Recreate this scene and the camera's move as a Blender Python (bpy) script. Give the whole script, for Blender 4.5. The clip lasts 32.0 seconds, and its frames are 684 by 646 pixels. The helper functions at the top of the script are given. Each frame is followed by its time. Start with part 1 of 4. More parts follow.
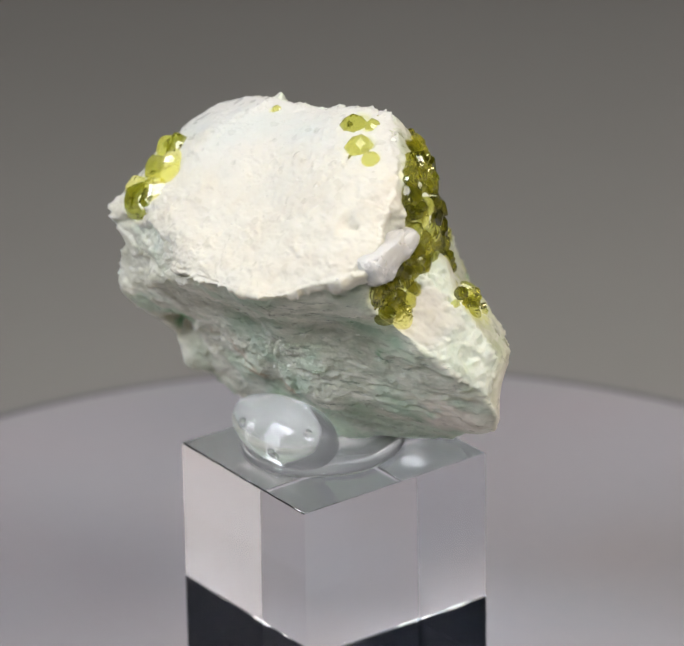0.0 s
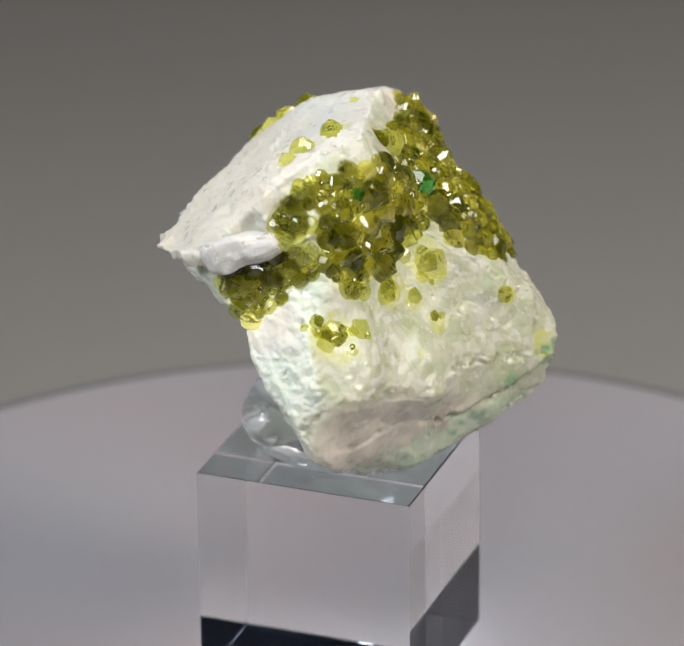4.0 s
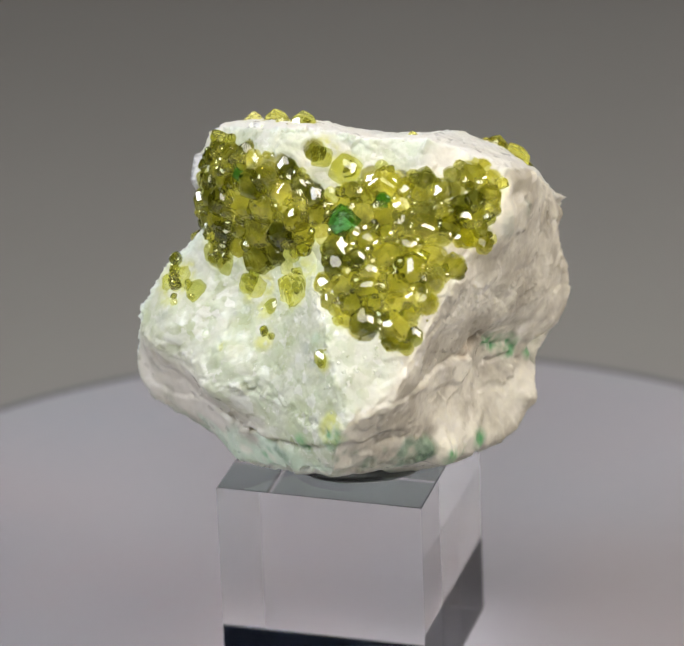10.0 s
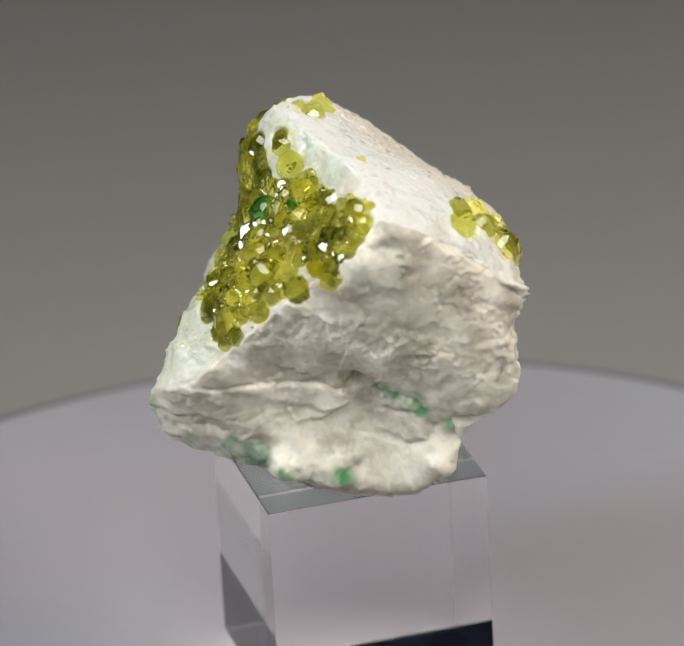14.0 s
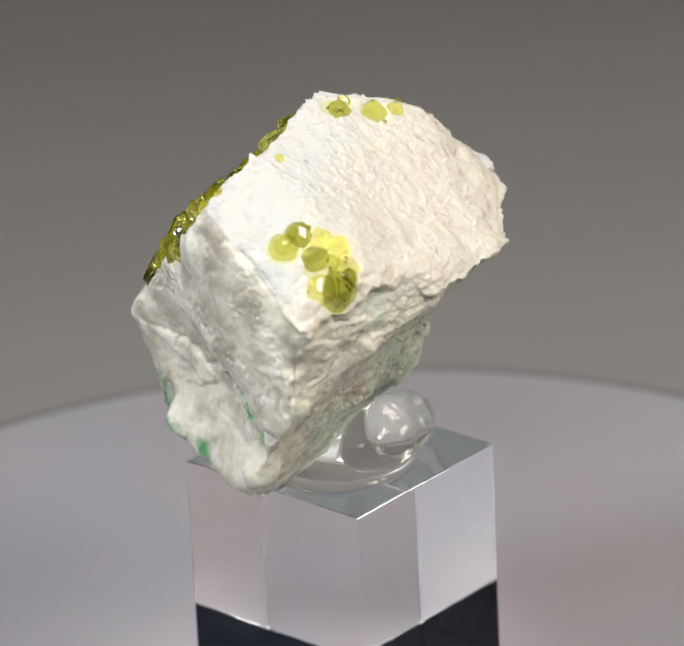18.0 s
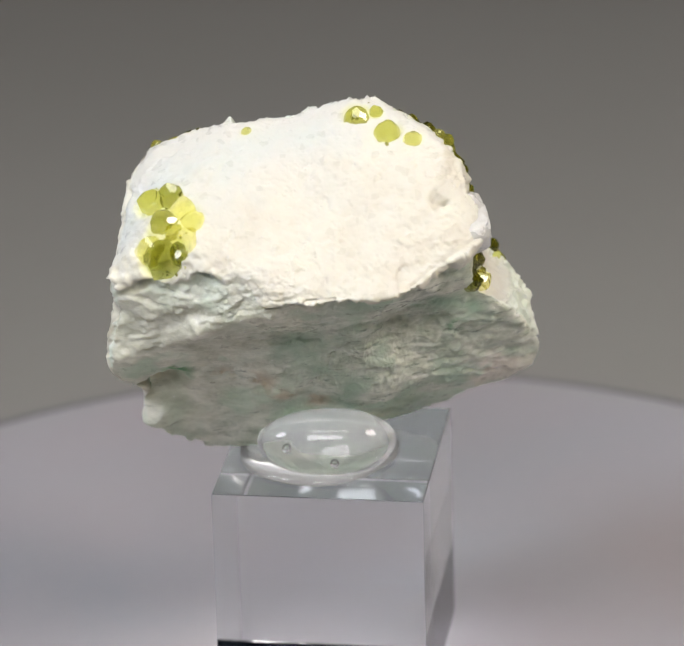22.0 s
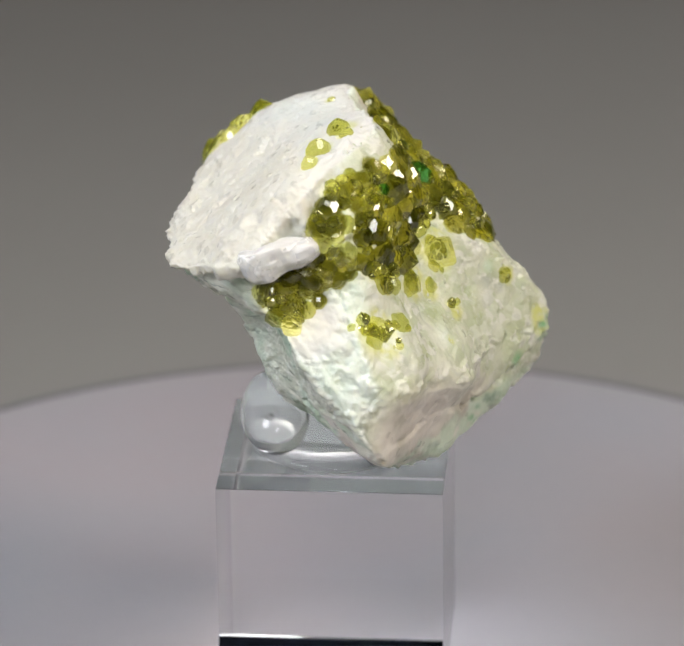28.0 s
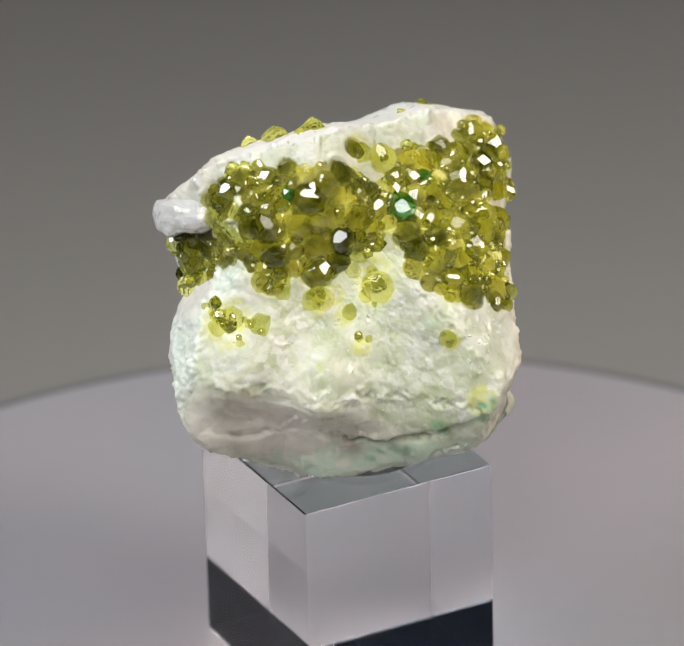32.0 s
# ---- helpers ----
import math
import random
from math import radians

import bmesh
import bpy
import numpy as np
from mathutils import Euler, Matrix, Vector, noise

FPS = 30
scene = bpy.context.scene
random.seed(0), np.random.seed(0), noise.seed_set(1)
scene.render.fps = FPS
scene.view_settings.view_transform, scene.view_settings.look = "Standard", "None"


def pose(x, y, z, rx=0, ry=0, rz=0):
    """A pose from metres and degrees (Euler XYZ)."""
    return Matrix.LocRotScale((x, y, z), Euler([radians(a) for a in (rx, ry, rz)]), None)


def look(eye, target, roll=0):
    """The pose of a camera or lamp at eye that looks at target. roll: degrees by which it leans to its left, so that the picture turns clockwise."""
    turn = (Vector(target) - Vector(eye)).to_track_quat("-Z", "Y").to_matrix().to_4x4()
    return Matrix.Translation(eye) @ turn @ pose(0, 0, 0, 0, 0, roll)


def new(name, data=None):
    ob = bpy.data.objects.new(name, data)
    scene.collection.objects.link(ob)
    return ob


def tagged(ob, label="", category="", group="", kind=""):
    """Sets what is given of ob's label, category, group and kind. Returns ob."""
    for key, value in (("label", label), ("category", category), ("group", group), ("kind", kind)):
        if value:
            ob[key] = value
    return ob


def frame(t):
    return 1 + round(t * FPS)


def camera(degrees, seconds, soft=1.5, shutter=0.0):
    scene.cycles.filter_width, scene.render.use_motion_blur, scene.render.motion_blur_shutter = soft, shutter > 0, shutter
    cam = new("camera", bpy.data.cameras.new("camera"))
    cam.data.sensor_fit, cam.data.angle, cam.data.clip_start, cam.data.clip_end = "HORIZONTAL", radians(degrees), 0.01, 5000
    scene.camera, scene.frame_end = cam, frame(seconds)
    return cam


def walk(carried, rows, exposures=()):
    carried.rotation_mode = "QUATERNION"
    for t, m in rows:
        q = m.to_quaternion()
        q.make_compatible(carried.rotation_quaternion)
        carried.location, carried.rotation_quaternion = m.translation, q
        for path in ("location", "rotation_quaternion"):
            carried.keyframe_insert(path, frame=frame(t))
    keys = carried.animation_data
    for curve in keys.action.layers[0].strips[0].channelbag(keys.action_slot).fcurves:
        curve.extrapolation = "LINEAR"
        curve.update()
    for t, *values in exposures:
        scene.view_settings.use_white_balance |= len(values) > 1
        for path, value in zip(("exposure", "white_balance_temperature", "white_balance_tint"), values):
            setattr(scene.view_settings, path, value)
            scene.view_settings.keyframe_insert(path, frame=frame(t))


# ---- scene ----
import itertools

# A mineral specimen held by clear gel on an acrylic block that turns on a round turntable.
# All turning things are modelled in the turntable's own space: metres, axis at x = y = 0, disc top at z = 0.

# ---- camera ----
EYE = Vector((0.0, -0.4580, 0.2479))
AIM = Vector((0.00114, 0.91214, -0.40989))
cam = camera(8.715, 32.0, soft=1.6)
cam.data.dof.use_dof = True
cam.data.dof.focus_distance = 0.49
cam.data.dof.aperture_fstop = 32.0
walk(cam, [(0.0, look(EYE, EYE + AIM, -1.852)), (32.0, look(EYE, EYE + AIM, -1.852))],
     exposures=[(0.0, 0.03), (6.0, 0.01), (8.0, -0.04), (9.0, 0.06), (10.0, 0.12), (12.0, 0.15), (14.0, 0.05), (16.0, 0.07), (18.0, 0.10), (20.0, 0.05),
                (22.0, 0.07), (24.0, 0.12), (26.0, 0.09), (29.0, 0.11), (30.0, 0.10), (32.0, 0.06)])


def table_turn(t):
    """The turntable's angle at t seconds, in radians: about 25.1 s a turn, clockwise from above, a little uneven."""
    w = 0.249986
    return -w * t - 0.00429 * math.sin(w * t) - 0.0058 * (math.cos(w * t) - 1)


def turning(base=Matrix()):
    return [(k * 0.5, Matrix.Rotation(table_turn(k * 0.5), 4, "Z") @ base) for k in range(65)]


# ---- light ----
world = bpy.data.worlds.new("room_air")
scene.world = world
world.use_nodes = True
world.node_tree.nodes["Background"].inputs[0].default_value = (0.9, 0.95, 1.0, 1)
world.node_tree.nodes["Background"].inputs[1].default_value = 0.02


def area_lamp(name, eye, target, size, size_y, watts, colour, spread=180):
    """A rectangular area lamp; a spread below 180 degrees narrows its beam."""
    data = bpy.data.lights.new(name, "AREA")
    data.shape, data.size, data.size_y, data.energy, data.color = "RECTANGLE", size, size_y, watts, colour
    data.spread = radians(spread)
    ob = new(name, data)
    ob.matrix_world = look(eye, target)
    return ob


# No lamp is in view; places are assumed from glints and shading.
area_lamp("overhead_softbox", (0.0, -0.15, 0.48), (0, -0.08, 0.0), 0.24, 0.24, 0.19, (1.0, 0.955, 0.89), 80)
# Unseen fill behind the camera, added to lift the upright faces.
area_lamp("front_fill", (-0.10, -0.70, 0.66), (0, 0, 0.04), 0.34, 0.24, 2.35, (0.99, 0.985, 1.0))
area_lamp("left_softbox", (-0.46, -0.18, 0.46), (0, -0.06, 0.02), 0.22, 0.22, 0.47, (0.94, 0.975, 1.07), 75)
area_lamp("right_softbox", (0.46, -0.16, 0.46), (0.03, 0.03, 0.0), 0.22, 0.22, 0.58, (1.09, 0.968, 0.88), 90)
# Added ambient light from above; no ceiling lamp is known.
area_lamp("ambient_fill", (0.0, -0.6, 1.85), (0, -0.6, 0), 1.0, 1.0, 3.0, (1.0, 0.97, 0.93))


# ---- materials ----
def nodes_of(name):
    m = bpy.data.materials.new(name)
    m.use_nodes = True
    nt = m.node_tree
    return m, nt, nt.nodes["Principled BSDF"]


def add(nt, kind, **inputs):
    n = nt.nodes.new(kind)
    for k, v in inputs.items():
        n.inputs[k.replace("_", " ")].default_value = v
    return n


def mix(nt, fac, a, b):
    n = nt.nodes.new("ShaderNodeMix")
    n.data_type = "RGBA"
    for sock, v in ((n.inputs[0], fac), (n.inputs[6], a), (n.inputs[7], b)):
        if hasattr(v, "is_output"):
            nt.links.new(v, sock)
        else:
            sock.default_value = v
    return n.outputs[2]


def ramp(nt, src, lo, hi):
    n = nt.nodes.new("ShaderNodeMapRange")
    n.inputs[1].default_value, n.inputs[2].default_value = lo, hi
    nt.links.new(src, n.inputs[0])
    return n.outputs[0]


def noise_at(nt, scale, detail=4.0, rough=0.6, stretch=(1, 1, 1), turn=(0, 0, 0)):
    tc = nt.nodes.new("ShaderNodeTexCoord")
    mp = nt.nodes.new("ShaderNodeMapping")
    mp.inputs["Scale"].default_value, mp.inputs["Rotation"].default_value = stretch, turn
    nt.links.new(tc.outputs["Object"], mp.inputs[0])
    n = add(nt, "ShaderNodeTexNoise", Scale=scale, Detail=detail, Roughness=rough)
    nt.links.new(mp.outputs[0], n.inputs["Vector"])
    return n.outputs[0]


def bump(nt, bsdf, height, distance, strength=1.0):
    b = add(nt, "ShaderNodeBump", Strength=strength, Distance=distance)
    nt.links.new(height, b.inputs["Height"])
    nt.links.new(b.outputs[0], bsdf.inputs["Normal"])
    return b


def attribute(nt, name):
    n = nt.nodes.new("ShaderNodeAttribute")
    n.attribute_name = name
    return n.outputs["Fac"]


def plain(name, colour, rough=0.6, vary=0.08, scale=60.0, bump_m=0.0, spec=0.5):
    m, nt, b = nodes_of(name)
    f = noise_at(nt, scale)
    lo = tuple(c * (1 - vary) for c in colour) + (1,)
    hi = tuple(min(1, c * (1 + vary)) for c in colour) + (1,)
    nt.links.new(mix(nt, f, lo, hi), b.inputs["Base Color"])
    b.inputs["Roughness"].default_value = rough
    b.inputs["Specular IOR Level"].default_value = spec
    if bump_m:
        bump(nt, b, noise_at(nt, scale * 8), bump_m, 0.4)
    return m


def glass(name, colour, ior, rough=0.0):
    m, nt, b = nodes_of(name)
    b.inputs["Base Color"].default_value = (*colour, 1)
    b.inputs["Transmission Weight"].default_value = 1.0
    b.inputs["IOR"].default_value, b.inputs["Roughness"].default_value = ior, rough
    return m


def gel_material(name, clear):
    m, nt, b = nodes_of(name)
    b.inputs["Base Color"].default_value = (0.96, 0.97, 0.96, 1)
    b.inputs["Transmission Weight"].default_value = clear
    b.inputs["IOR"].default_value, b.inputs["Roughness"].default_value = 1.40, 0.015
    bump(nt, b, noise_at(nt, 250, 2), 0.0002, 0.25)
    return m


def disc_material():
    m, nt, b = nodes_of("pale_grey_plastic")
    f = noise_at(nt, 16.0, 2)
    col = mix(nt, ramp(nt, f, 0.35, 0.65), (0.282, 0.298, 0.326, 1), (0.333, 0.294, 0.306, 1))
    col = mix(nt, noise_at(nt, 400.0, 3), col, (0.32, 0.31, 0.328, 1))
    nt.links.new(col, b.inputs["Base Color"])
    b.inputs["Roughness"].default_value = 0.42
    return m


M_DISC = disc_material()
M_RING = plain("dark_grey_edge", (0.12, 0.12, 0.125), 0.6, 0.06, 200.0)
M_SHEET = plain("grey_paper", (0.250, 0.243, 0.228), 0.9, 0.05, 12.0)
M_WALL = plain("room_paint", (0.10, 0.10, 0.105), 0.9, 0.05, 3.0)
# Near-black colour puts the darkness of the unlit room into the walls.
M_DARK = plain("unlit_room_black", (0.0012, 0.0018, 0.004), 0.95, 0.2, 6.0, 0.0, 0.0)
# Grey for the added sheet that paints the shade under the block.
M_BLOCK_SHADE = plain("block_shade_grey", (0.088, 0.100, 0.106), 0.8, 0.1, 300.0)
M_FOOT = plain("black_plastic", (0.02, 0.02, 0.022), 0.4)
M_BLOCK = glass("clear_acrylic", (0.998, 0.998, 1.0), 1.49)
M_BLOCK.node_tree.nodes["Principled BSDF"].inputs["Specular Tint"].default_value = (0.40, 0.50, 0.75, 1)
M_GEL, M_SPREAD = gel_material("clear_gel", 0.91), gel_material("spread_gel", 0.88)
M_BUBBLE = glass("air_bubble", (1, 1, 1), 0.69)


def garnet_material(name, lo, middle, hi, clear):
    m, nt, b = nodes_of(name)
    info = nt.nodes.new("ShaderNodeObjectInfo")
    col = mix(nt, ramp(nt, info.outputs["Random"], 0.0, 0.55), (*lo, 1), (*middle, 1))
    col = mix(nt, ramp(nt, info.outputs["Random"], 0.55, 1.0), col, (*hi, 1))
    cloud = ramp(nt, noise_at(nt, 1.3, 3), 0.52, 0.90)
    col = mix(nt, cloud, col, (0.54, 0.51, 0.10, 1))
    nt.links.new(col, b.inputs["Base Color"])
    milk = nt.nodes.new("ShaderNodeMapRange")
    milk.inputs[3].default_value, milk.inputs[4].default_value = clear, clear - 0.20
    nt.links.new(cloud, milk.inputs[0])
    nt.links.new(milk.outputs[0], b.inputs["Transmission Weight"])
    b.inputs["IOR"].default_value, b.inputs["Roughness"].default_value = 1.74, 0.015
    return m


def green_material():
    m, nt, b = nodes_of("emerald_green_garnet")
    nt.links.new(mix(nt, noise_at(nt, 900), (0.004, 0.14, 0.02, 1), (0.03, 0.16, 0.015, 1)), b.inputs["Base Color"])
    b.inputs["Transmission Weight"].default_value = 0.9
    b.inputs["IOR"].default_value, b.inputs["Roughness"].default_value = 1.75, 0.02
    return m


def calcite_material():
    m, nt, b = nodes_of("milky_calcite")
    nt.links.new(mix(nt, noise_at(nt, 500), (0.80, 0.80, 0.77, 1), (0.90, 0.89, 0.86, 1)), b.inputs["Base Color"])
    b.inputs["Transmission Weight"].default_value = 0.30
    b.inputs["IOR"].default_value, b.inputs["Roughness"].default_value = 1.5, 0.2
    b.inputs["Subsurface Weight"].default_value = 0.6
    b.inputs["Subsurface Radius"].default_value = (1.0, 0.97, 0.90)
    b.inputs["Subsurface Scale"].default_value = 0.0012
    bump(nt, b, noise_at(nt, 500, 4, 0.6, (1, 1, 0.5)), 0.00012, 0.6)
    rough = nt.nodes.new("ShaderNodeMapRange")
    rough.inputs[3].default_value, rough.inputs[4].default_value = 0.08, 0.5
    nt.links.new(noise_at(nt, 350, 3), rough.inputs[0])
    nt.links.new(rough.outputs[0], b.inputs["Roughness"])
    return m


def rock_material():
    m, nt, b = nodes_of("white_matrix_rock")
    fine, mid = noise_at(nt, 1400, 4), noise_at(nt, 260, 5)
    white_top = mix(nt, ramp(nt, noise_at(nt, 110, 3), 0.40, 0.62), (0.63, 0.625, 0.575, 1), (0.60, 0.625, 0.58, 1))
    cream_top = mix(nt, ramp(nt, mid, 0.42, 0.66), (0.665, 0.645, 0.555, 1), (0.63, 0.595, 0.50, 1))
    top = mix(nt, attribute(nt, "cream_side"), white_top, cream_top)
    front = mix(nt, ramp(nt, noise_at(nt, 330, 4, 0.55), 0.36, 0.62), (0.36, 0.40, 0.22, 1), (0.57, 0.585, 0.45, 1))
    front = mix(nt, ramp(nt, noise_at(nt, 210, 3), 0.52, 0.68), front, (0.41, 0.43, 0.35, 1))
    front = mix(nt, ramp(nt, noise_at(nt, 480, 3, 0.6, (1, 1, 1.6)), 0.56, 0.70), front, (0.69, 0.69, 0.61, 1))
    grain = add(nt, "ShaderNodeTexVoronoi", Scale=850.0)
    gc = nt.nodes.new("ShaderNodeTexCoord")
    bent = add(nt, "ShaderNodeVectorMath")
    shift = add(nt, "ShaderNodeTexNoise", Scale=900.0)
    small = add(nt, "ShaderNodeVectorMath")
    small.operation = "SCALE"
    small.inputs[3].default_value = 0.0016
    nt.links.new(gc.outputs["Object"], shift.inputs["Vector"])
    nt.links.new(shift.outputs["Color"], small.inputs[0])
    nt.links.new(gc.outputs["Object"], bent.inputs[0])
    nt.links.new(small.outputs[0], bent.inputs[1])
    nt.links.new(bent.outputs[0], grain.inputs["Vector"])
    gs = nt.nodes.new("ShaderNodeSeparateColor")
    nt.links.new(grain.outputs["Color"], gs.inputs[0])
    patch = mix(nt, ramp(nt, noise_at(nt, 130, 2), 0.35, 0.60), (0.45, 0.49, 0.31, 1), (0.57, 0.58, 0.48, 1))
    front = mix(nt, ramp(nt, noise_at(nt, 160, 4, 0.5), 0.42, 0.60), front, patch)
    front = mix(nt, ramp(nt, gs.outputs[1], 0.45, 1.1), front, (0.64, 0.645, 0.57, 1))
    front = mix(nt, ramp(nt, gs.outputs[2], 0.5, 1.2), front, (0.46, 0.51, 0.34, 1))
    beige = mix(nt, ramp(nt, noise_at(nt, 170, 4, 0.55), 0.40, 0.60), (0.45, 0.42, 0.335, 1), (0.74, 0.715, 0.60, 1))
    beige = mix(nt, ramp(nt, noise_at(nt, 420, 2), 0.58, 0.80), beige, (0.80, 0.78, 0.69, 1))
    streak = noise_at(nt, 260, 5, 0.65, (1, 1, 2.4), (0.5, -0.4, 0))
    under = mix(nt, ramp(nt, streak, 0.35, 0.65), (0.43, 0.47, 0.37, 1), (0.74, 0.745, 0.65, 1))
    foil = noise_at(nt, 420, 5, 0.7, (1, 1, 4.0), (0.5, -0.4, 0))
    under = mix(nt, ramp(nt, foil, 0.57, 0.70), under, (0.20, 0.24, 0.19, 1))
    under = mix(nt, ramp(nt, noise_at(nt, 140, 2), 0.50, 0.72), under, (0.36, 0.48, 0.36, 1))
    under = mix(nt, attribute(nt, "warm_side"), under, mix(nt, ramp(nt, streak, 0.35, 0.65), (0.56, 0.52, 0.41, 1), (0.80, 0.77, 0.65, 1)))
    white = mix(nt, ramp(nt, mid, 0.3, 0.7), (0.60, 0.68, 0.57, 1), (0.78, 0.79, 0.70, 1))
    col = mix(nt, attribute(nt, "front_zone"), white, front)
    col = mix(nt, attribute(nt, "beige_zone"), col, beige)
    col = mix(nt, attribute(nt, "under_zone"), col, under)
    col = mix(nt, attribute(nt, "top_zone"), col, top)
    col = mix(nt, attribute(nt, "pale_green"), col, (0.47, 0.60, 0.45, 1))
    # Grey-green rock colour, deepened to paint the shade under the overhanging rim.
    col = mix(nt, attribute(nt, "grey_green"), col, mix(nt, ramp(nt, mid, 0.4, 0.6), (0.10, 0.17, 0.11, 1), (0.30, 0.40, 0.29, 1)))
    col = mix(nt, attribute(nt, "vivid_green"), col, (0.055, 0.30, 0.095, 1))
    col = mix(nt, attribute(nt, "yellow_stain"), col, (0.52, 0.53, 0.14, 1))
    # Olive crust bed; its dark end also paints the shade between crystals.
    col = mix(nt, attribute(nt, "crust_zone"), col, mix(nt, ramp(nt, noise_at(nt, 260, 2), 0.36, 0.62), (0.07, 0.075, 0.008, 1), (0.40, 0.38, 0.07, 1)))
    col = mix(nt, attribute(nt, "pink_grey"), col, mix(nt, ramp(nt, mid, 0.35, 0.65), (0.57, 0.53, 0.45, 1), (0.73, 0.69, 0.60, 1)))
    col = mix(nt, attribute(nt, "brown_stain"), col, mix(nt, ramp(nt, mid, 0.35, 0.65), (0.30, 0.24, 0.16, 1), (0.62, 0.52, 0.38, 1)))
    col = mix(nt, ramp(nt, fine, 0.68, 0.90), col, (0.55, 0.52, 0.45, 1))
    nt.links.new(col, b.inputs["Base Color"])
    cells = add(nt, "ShaderNodeTexVoronoi", Scale=1300.0)
    tc = nt.nodes.new("ShaderNodeTexCoord")
    nt.links.new(tc.outputs["Object"], cells.inputs["Vector"])
    sep = nt.nodes.new("ShaderNodeSeparateColor")
    nt.links.new(cells.outputs["Color"], sep.inputs[0])
    gloss = nt.nodes.new("ShaderNodeMapRange")
    for i, v in enumerate((0.93, 0.95, 0.62, 0.20)):
        gloss.inputs[i + 1].default_value = v
    nt.links.new(sep.outputs[0], gloss.inputs[0])
    nt.links.new(gloss.outputs[0], b.inputs["Roughness"])
    b.inputs["Subsurface Weight"].default_value = 0.55
    b.inputs["Subsurface Radius"].default_value = (1.0, 0.97, 0.8)
    deep = nt.nodes.new("ShaderNodeMapRange")
    deep.inputs[3].default_value, deep.inputs[4].default_value = 0.0009, 0.0036
    nt.links.new(attribute(nt, "front_zone"), deep.inputs[0])
    nt.links.new(deep.outputs[0], b.inputs["Subsurface Scale"])
    wet = nt.nodes.new("ShaderNodeMath")
    wet.operation = "MULTIPLY"
    wet.inputs[1].default_value = 0.4
    nt.links.new(attribute(nt, "front_zone"), wet.inputs[0])
    nt.links.new(wet.outputs[0], b.inputs["Coat Weight"])
    b.inputs["Coat Roughness"].default_value = 0.24
    soft = nt.nodes.new("ShaderNodeMapRange")
    soft.inputs[3].default_value, soft.inputs[4].default_value = 0.7, 0.35
    calm = attribute(nt, "front_zone")
    for key in ("beige_zone", "under_zone", "top_zone"):
        most = nt.nodes.new("ShaderNodeMath")
        most.operation = "MAXIMUM"
        nt.links.new(calm, most.inputs[0])
        nt.links.new(attribute(nt, key), most.inputs[1])
        calm = most.outputs[0]
    nt.links.new(calm, soft.inputs[0])
    nt.links.new(soft.outputs[0], bump(nt, b, fine, 0.00020).inputs["Strength"])
    return m


def grain_material(name, lo, hi, rough, clear):
    m, nt, b = nodes_of(name)
    geo = nt.nodes.new("ShaderNodeNewGeometry")
    nt.links.new(mix(nt, geo.outputs["Random Per Island"], (*lo, 1), (*hi, 1)), b.inputs["Base Color"])
    b.inputs["Roughness"].default_value, b.inputs["IOR"].default_value = rough, 1.55
    b.inputs["Transmission Weight"].default_value = clear
    return m


M_GRAIN = grain_material("sugary_calcite", (0.52, 0.56, 0.39), (0.74, 0.75, 0.65), 0.10, 0.0)
M_CRUMB = grain_material("cream_crumbs", (0.67, 0.65, 0.59), (0.74, 0.73, 0.68), 0.18, 0.0)
M_CHIPS = grain_material("garnet_chips", (0.36, 0.37, 0.04), (0.78, 0.76, 0.24), 0.03, 0.9)
M_GARNET = garnet_material("yellow_green_garnet", (0.09, 0.105, 0.008), (0.42, 0.41, 0.038), (0.84, 0.80, 0.24), 0.96)
M_PALE = garnet_material("pale_yellow_garnet", (0.30, 0.31, 0.04), (0.44, 0.44, 0.075), (0.66, 0.64, 0.19), 0.95)
# Darker garnet copy that paints in the shade of the crust's recessed middle.
M_GARNET_SHADED = garnet_material("shaded_olive_garnet", (0.05, 0.06, 0.006), (0.20, 0.20, 0.02), (0.48, 0.46, 0.08), 0.96)
M_GREEN, M_CALCITE, M_ROCK = green_material(), calcite_material(), rock_material()


# ---- building helpers ----
def part(name, bm, material, parent=None, label=""):
    me = bpy.data.meshes.new(name)
    bm.to_mesh(me)
    bm.free()
    me.materials.append(material)
    ob = new(name, me)
    ob.parent = parent
    return tagged(ob, label)


def smooth(ob, on=True):
    ob.data.polygons.foreach_set("use_smooth", [on] * len(ob.data.polygons))
    return ob


def box(x0, y0, z0, x1, y1, z1, bevel=0.0, segments=2, level=False):
    bm = bmesh.new()
    bmesh.ops.create_cube(bm, size=1)
    for v in bm.verts:
        v.co = Vector((x0 + (v.co.x + 0.5) * (x1 - x0), y0 + (v.co.y + 0.5) * (y1 - y0), z0 + (v.co.z + 0.5) * (z1 - z0)))
    if bevel:
        edges = [e for e in bm.edges if not level or abs(e.verts[0].co.z - e.verts[1].co.z) < 1e-6]
        bmesh.ops.bevel(bm, geom=edges, offset=bevel, segments=segments, profile=0.6, affect="EDGES")
    return bm


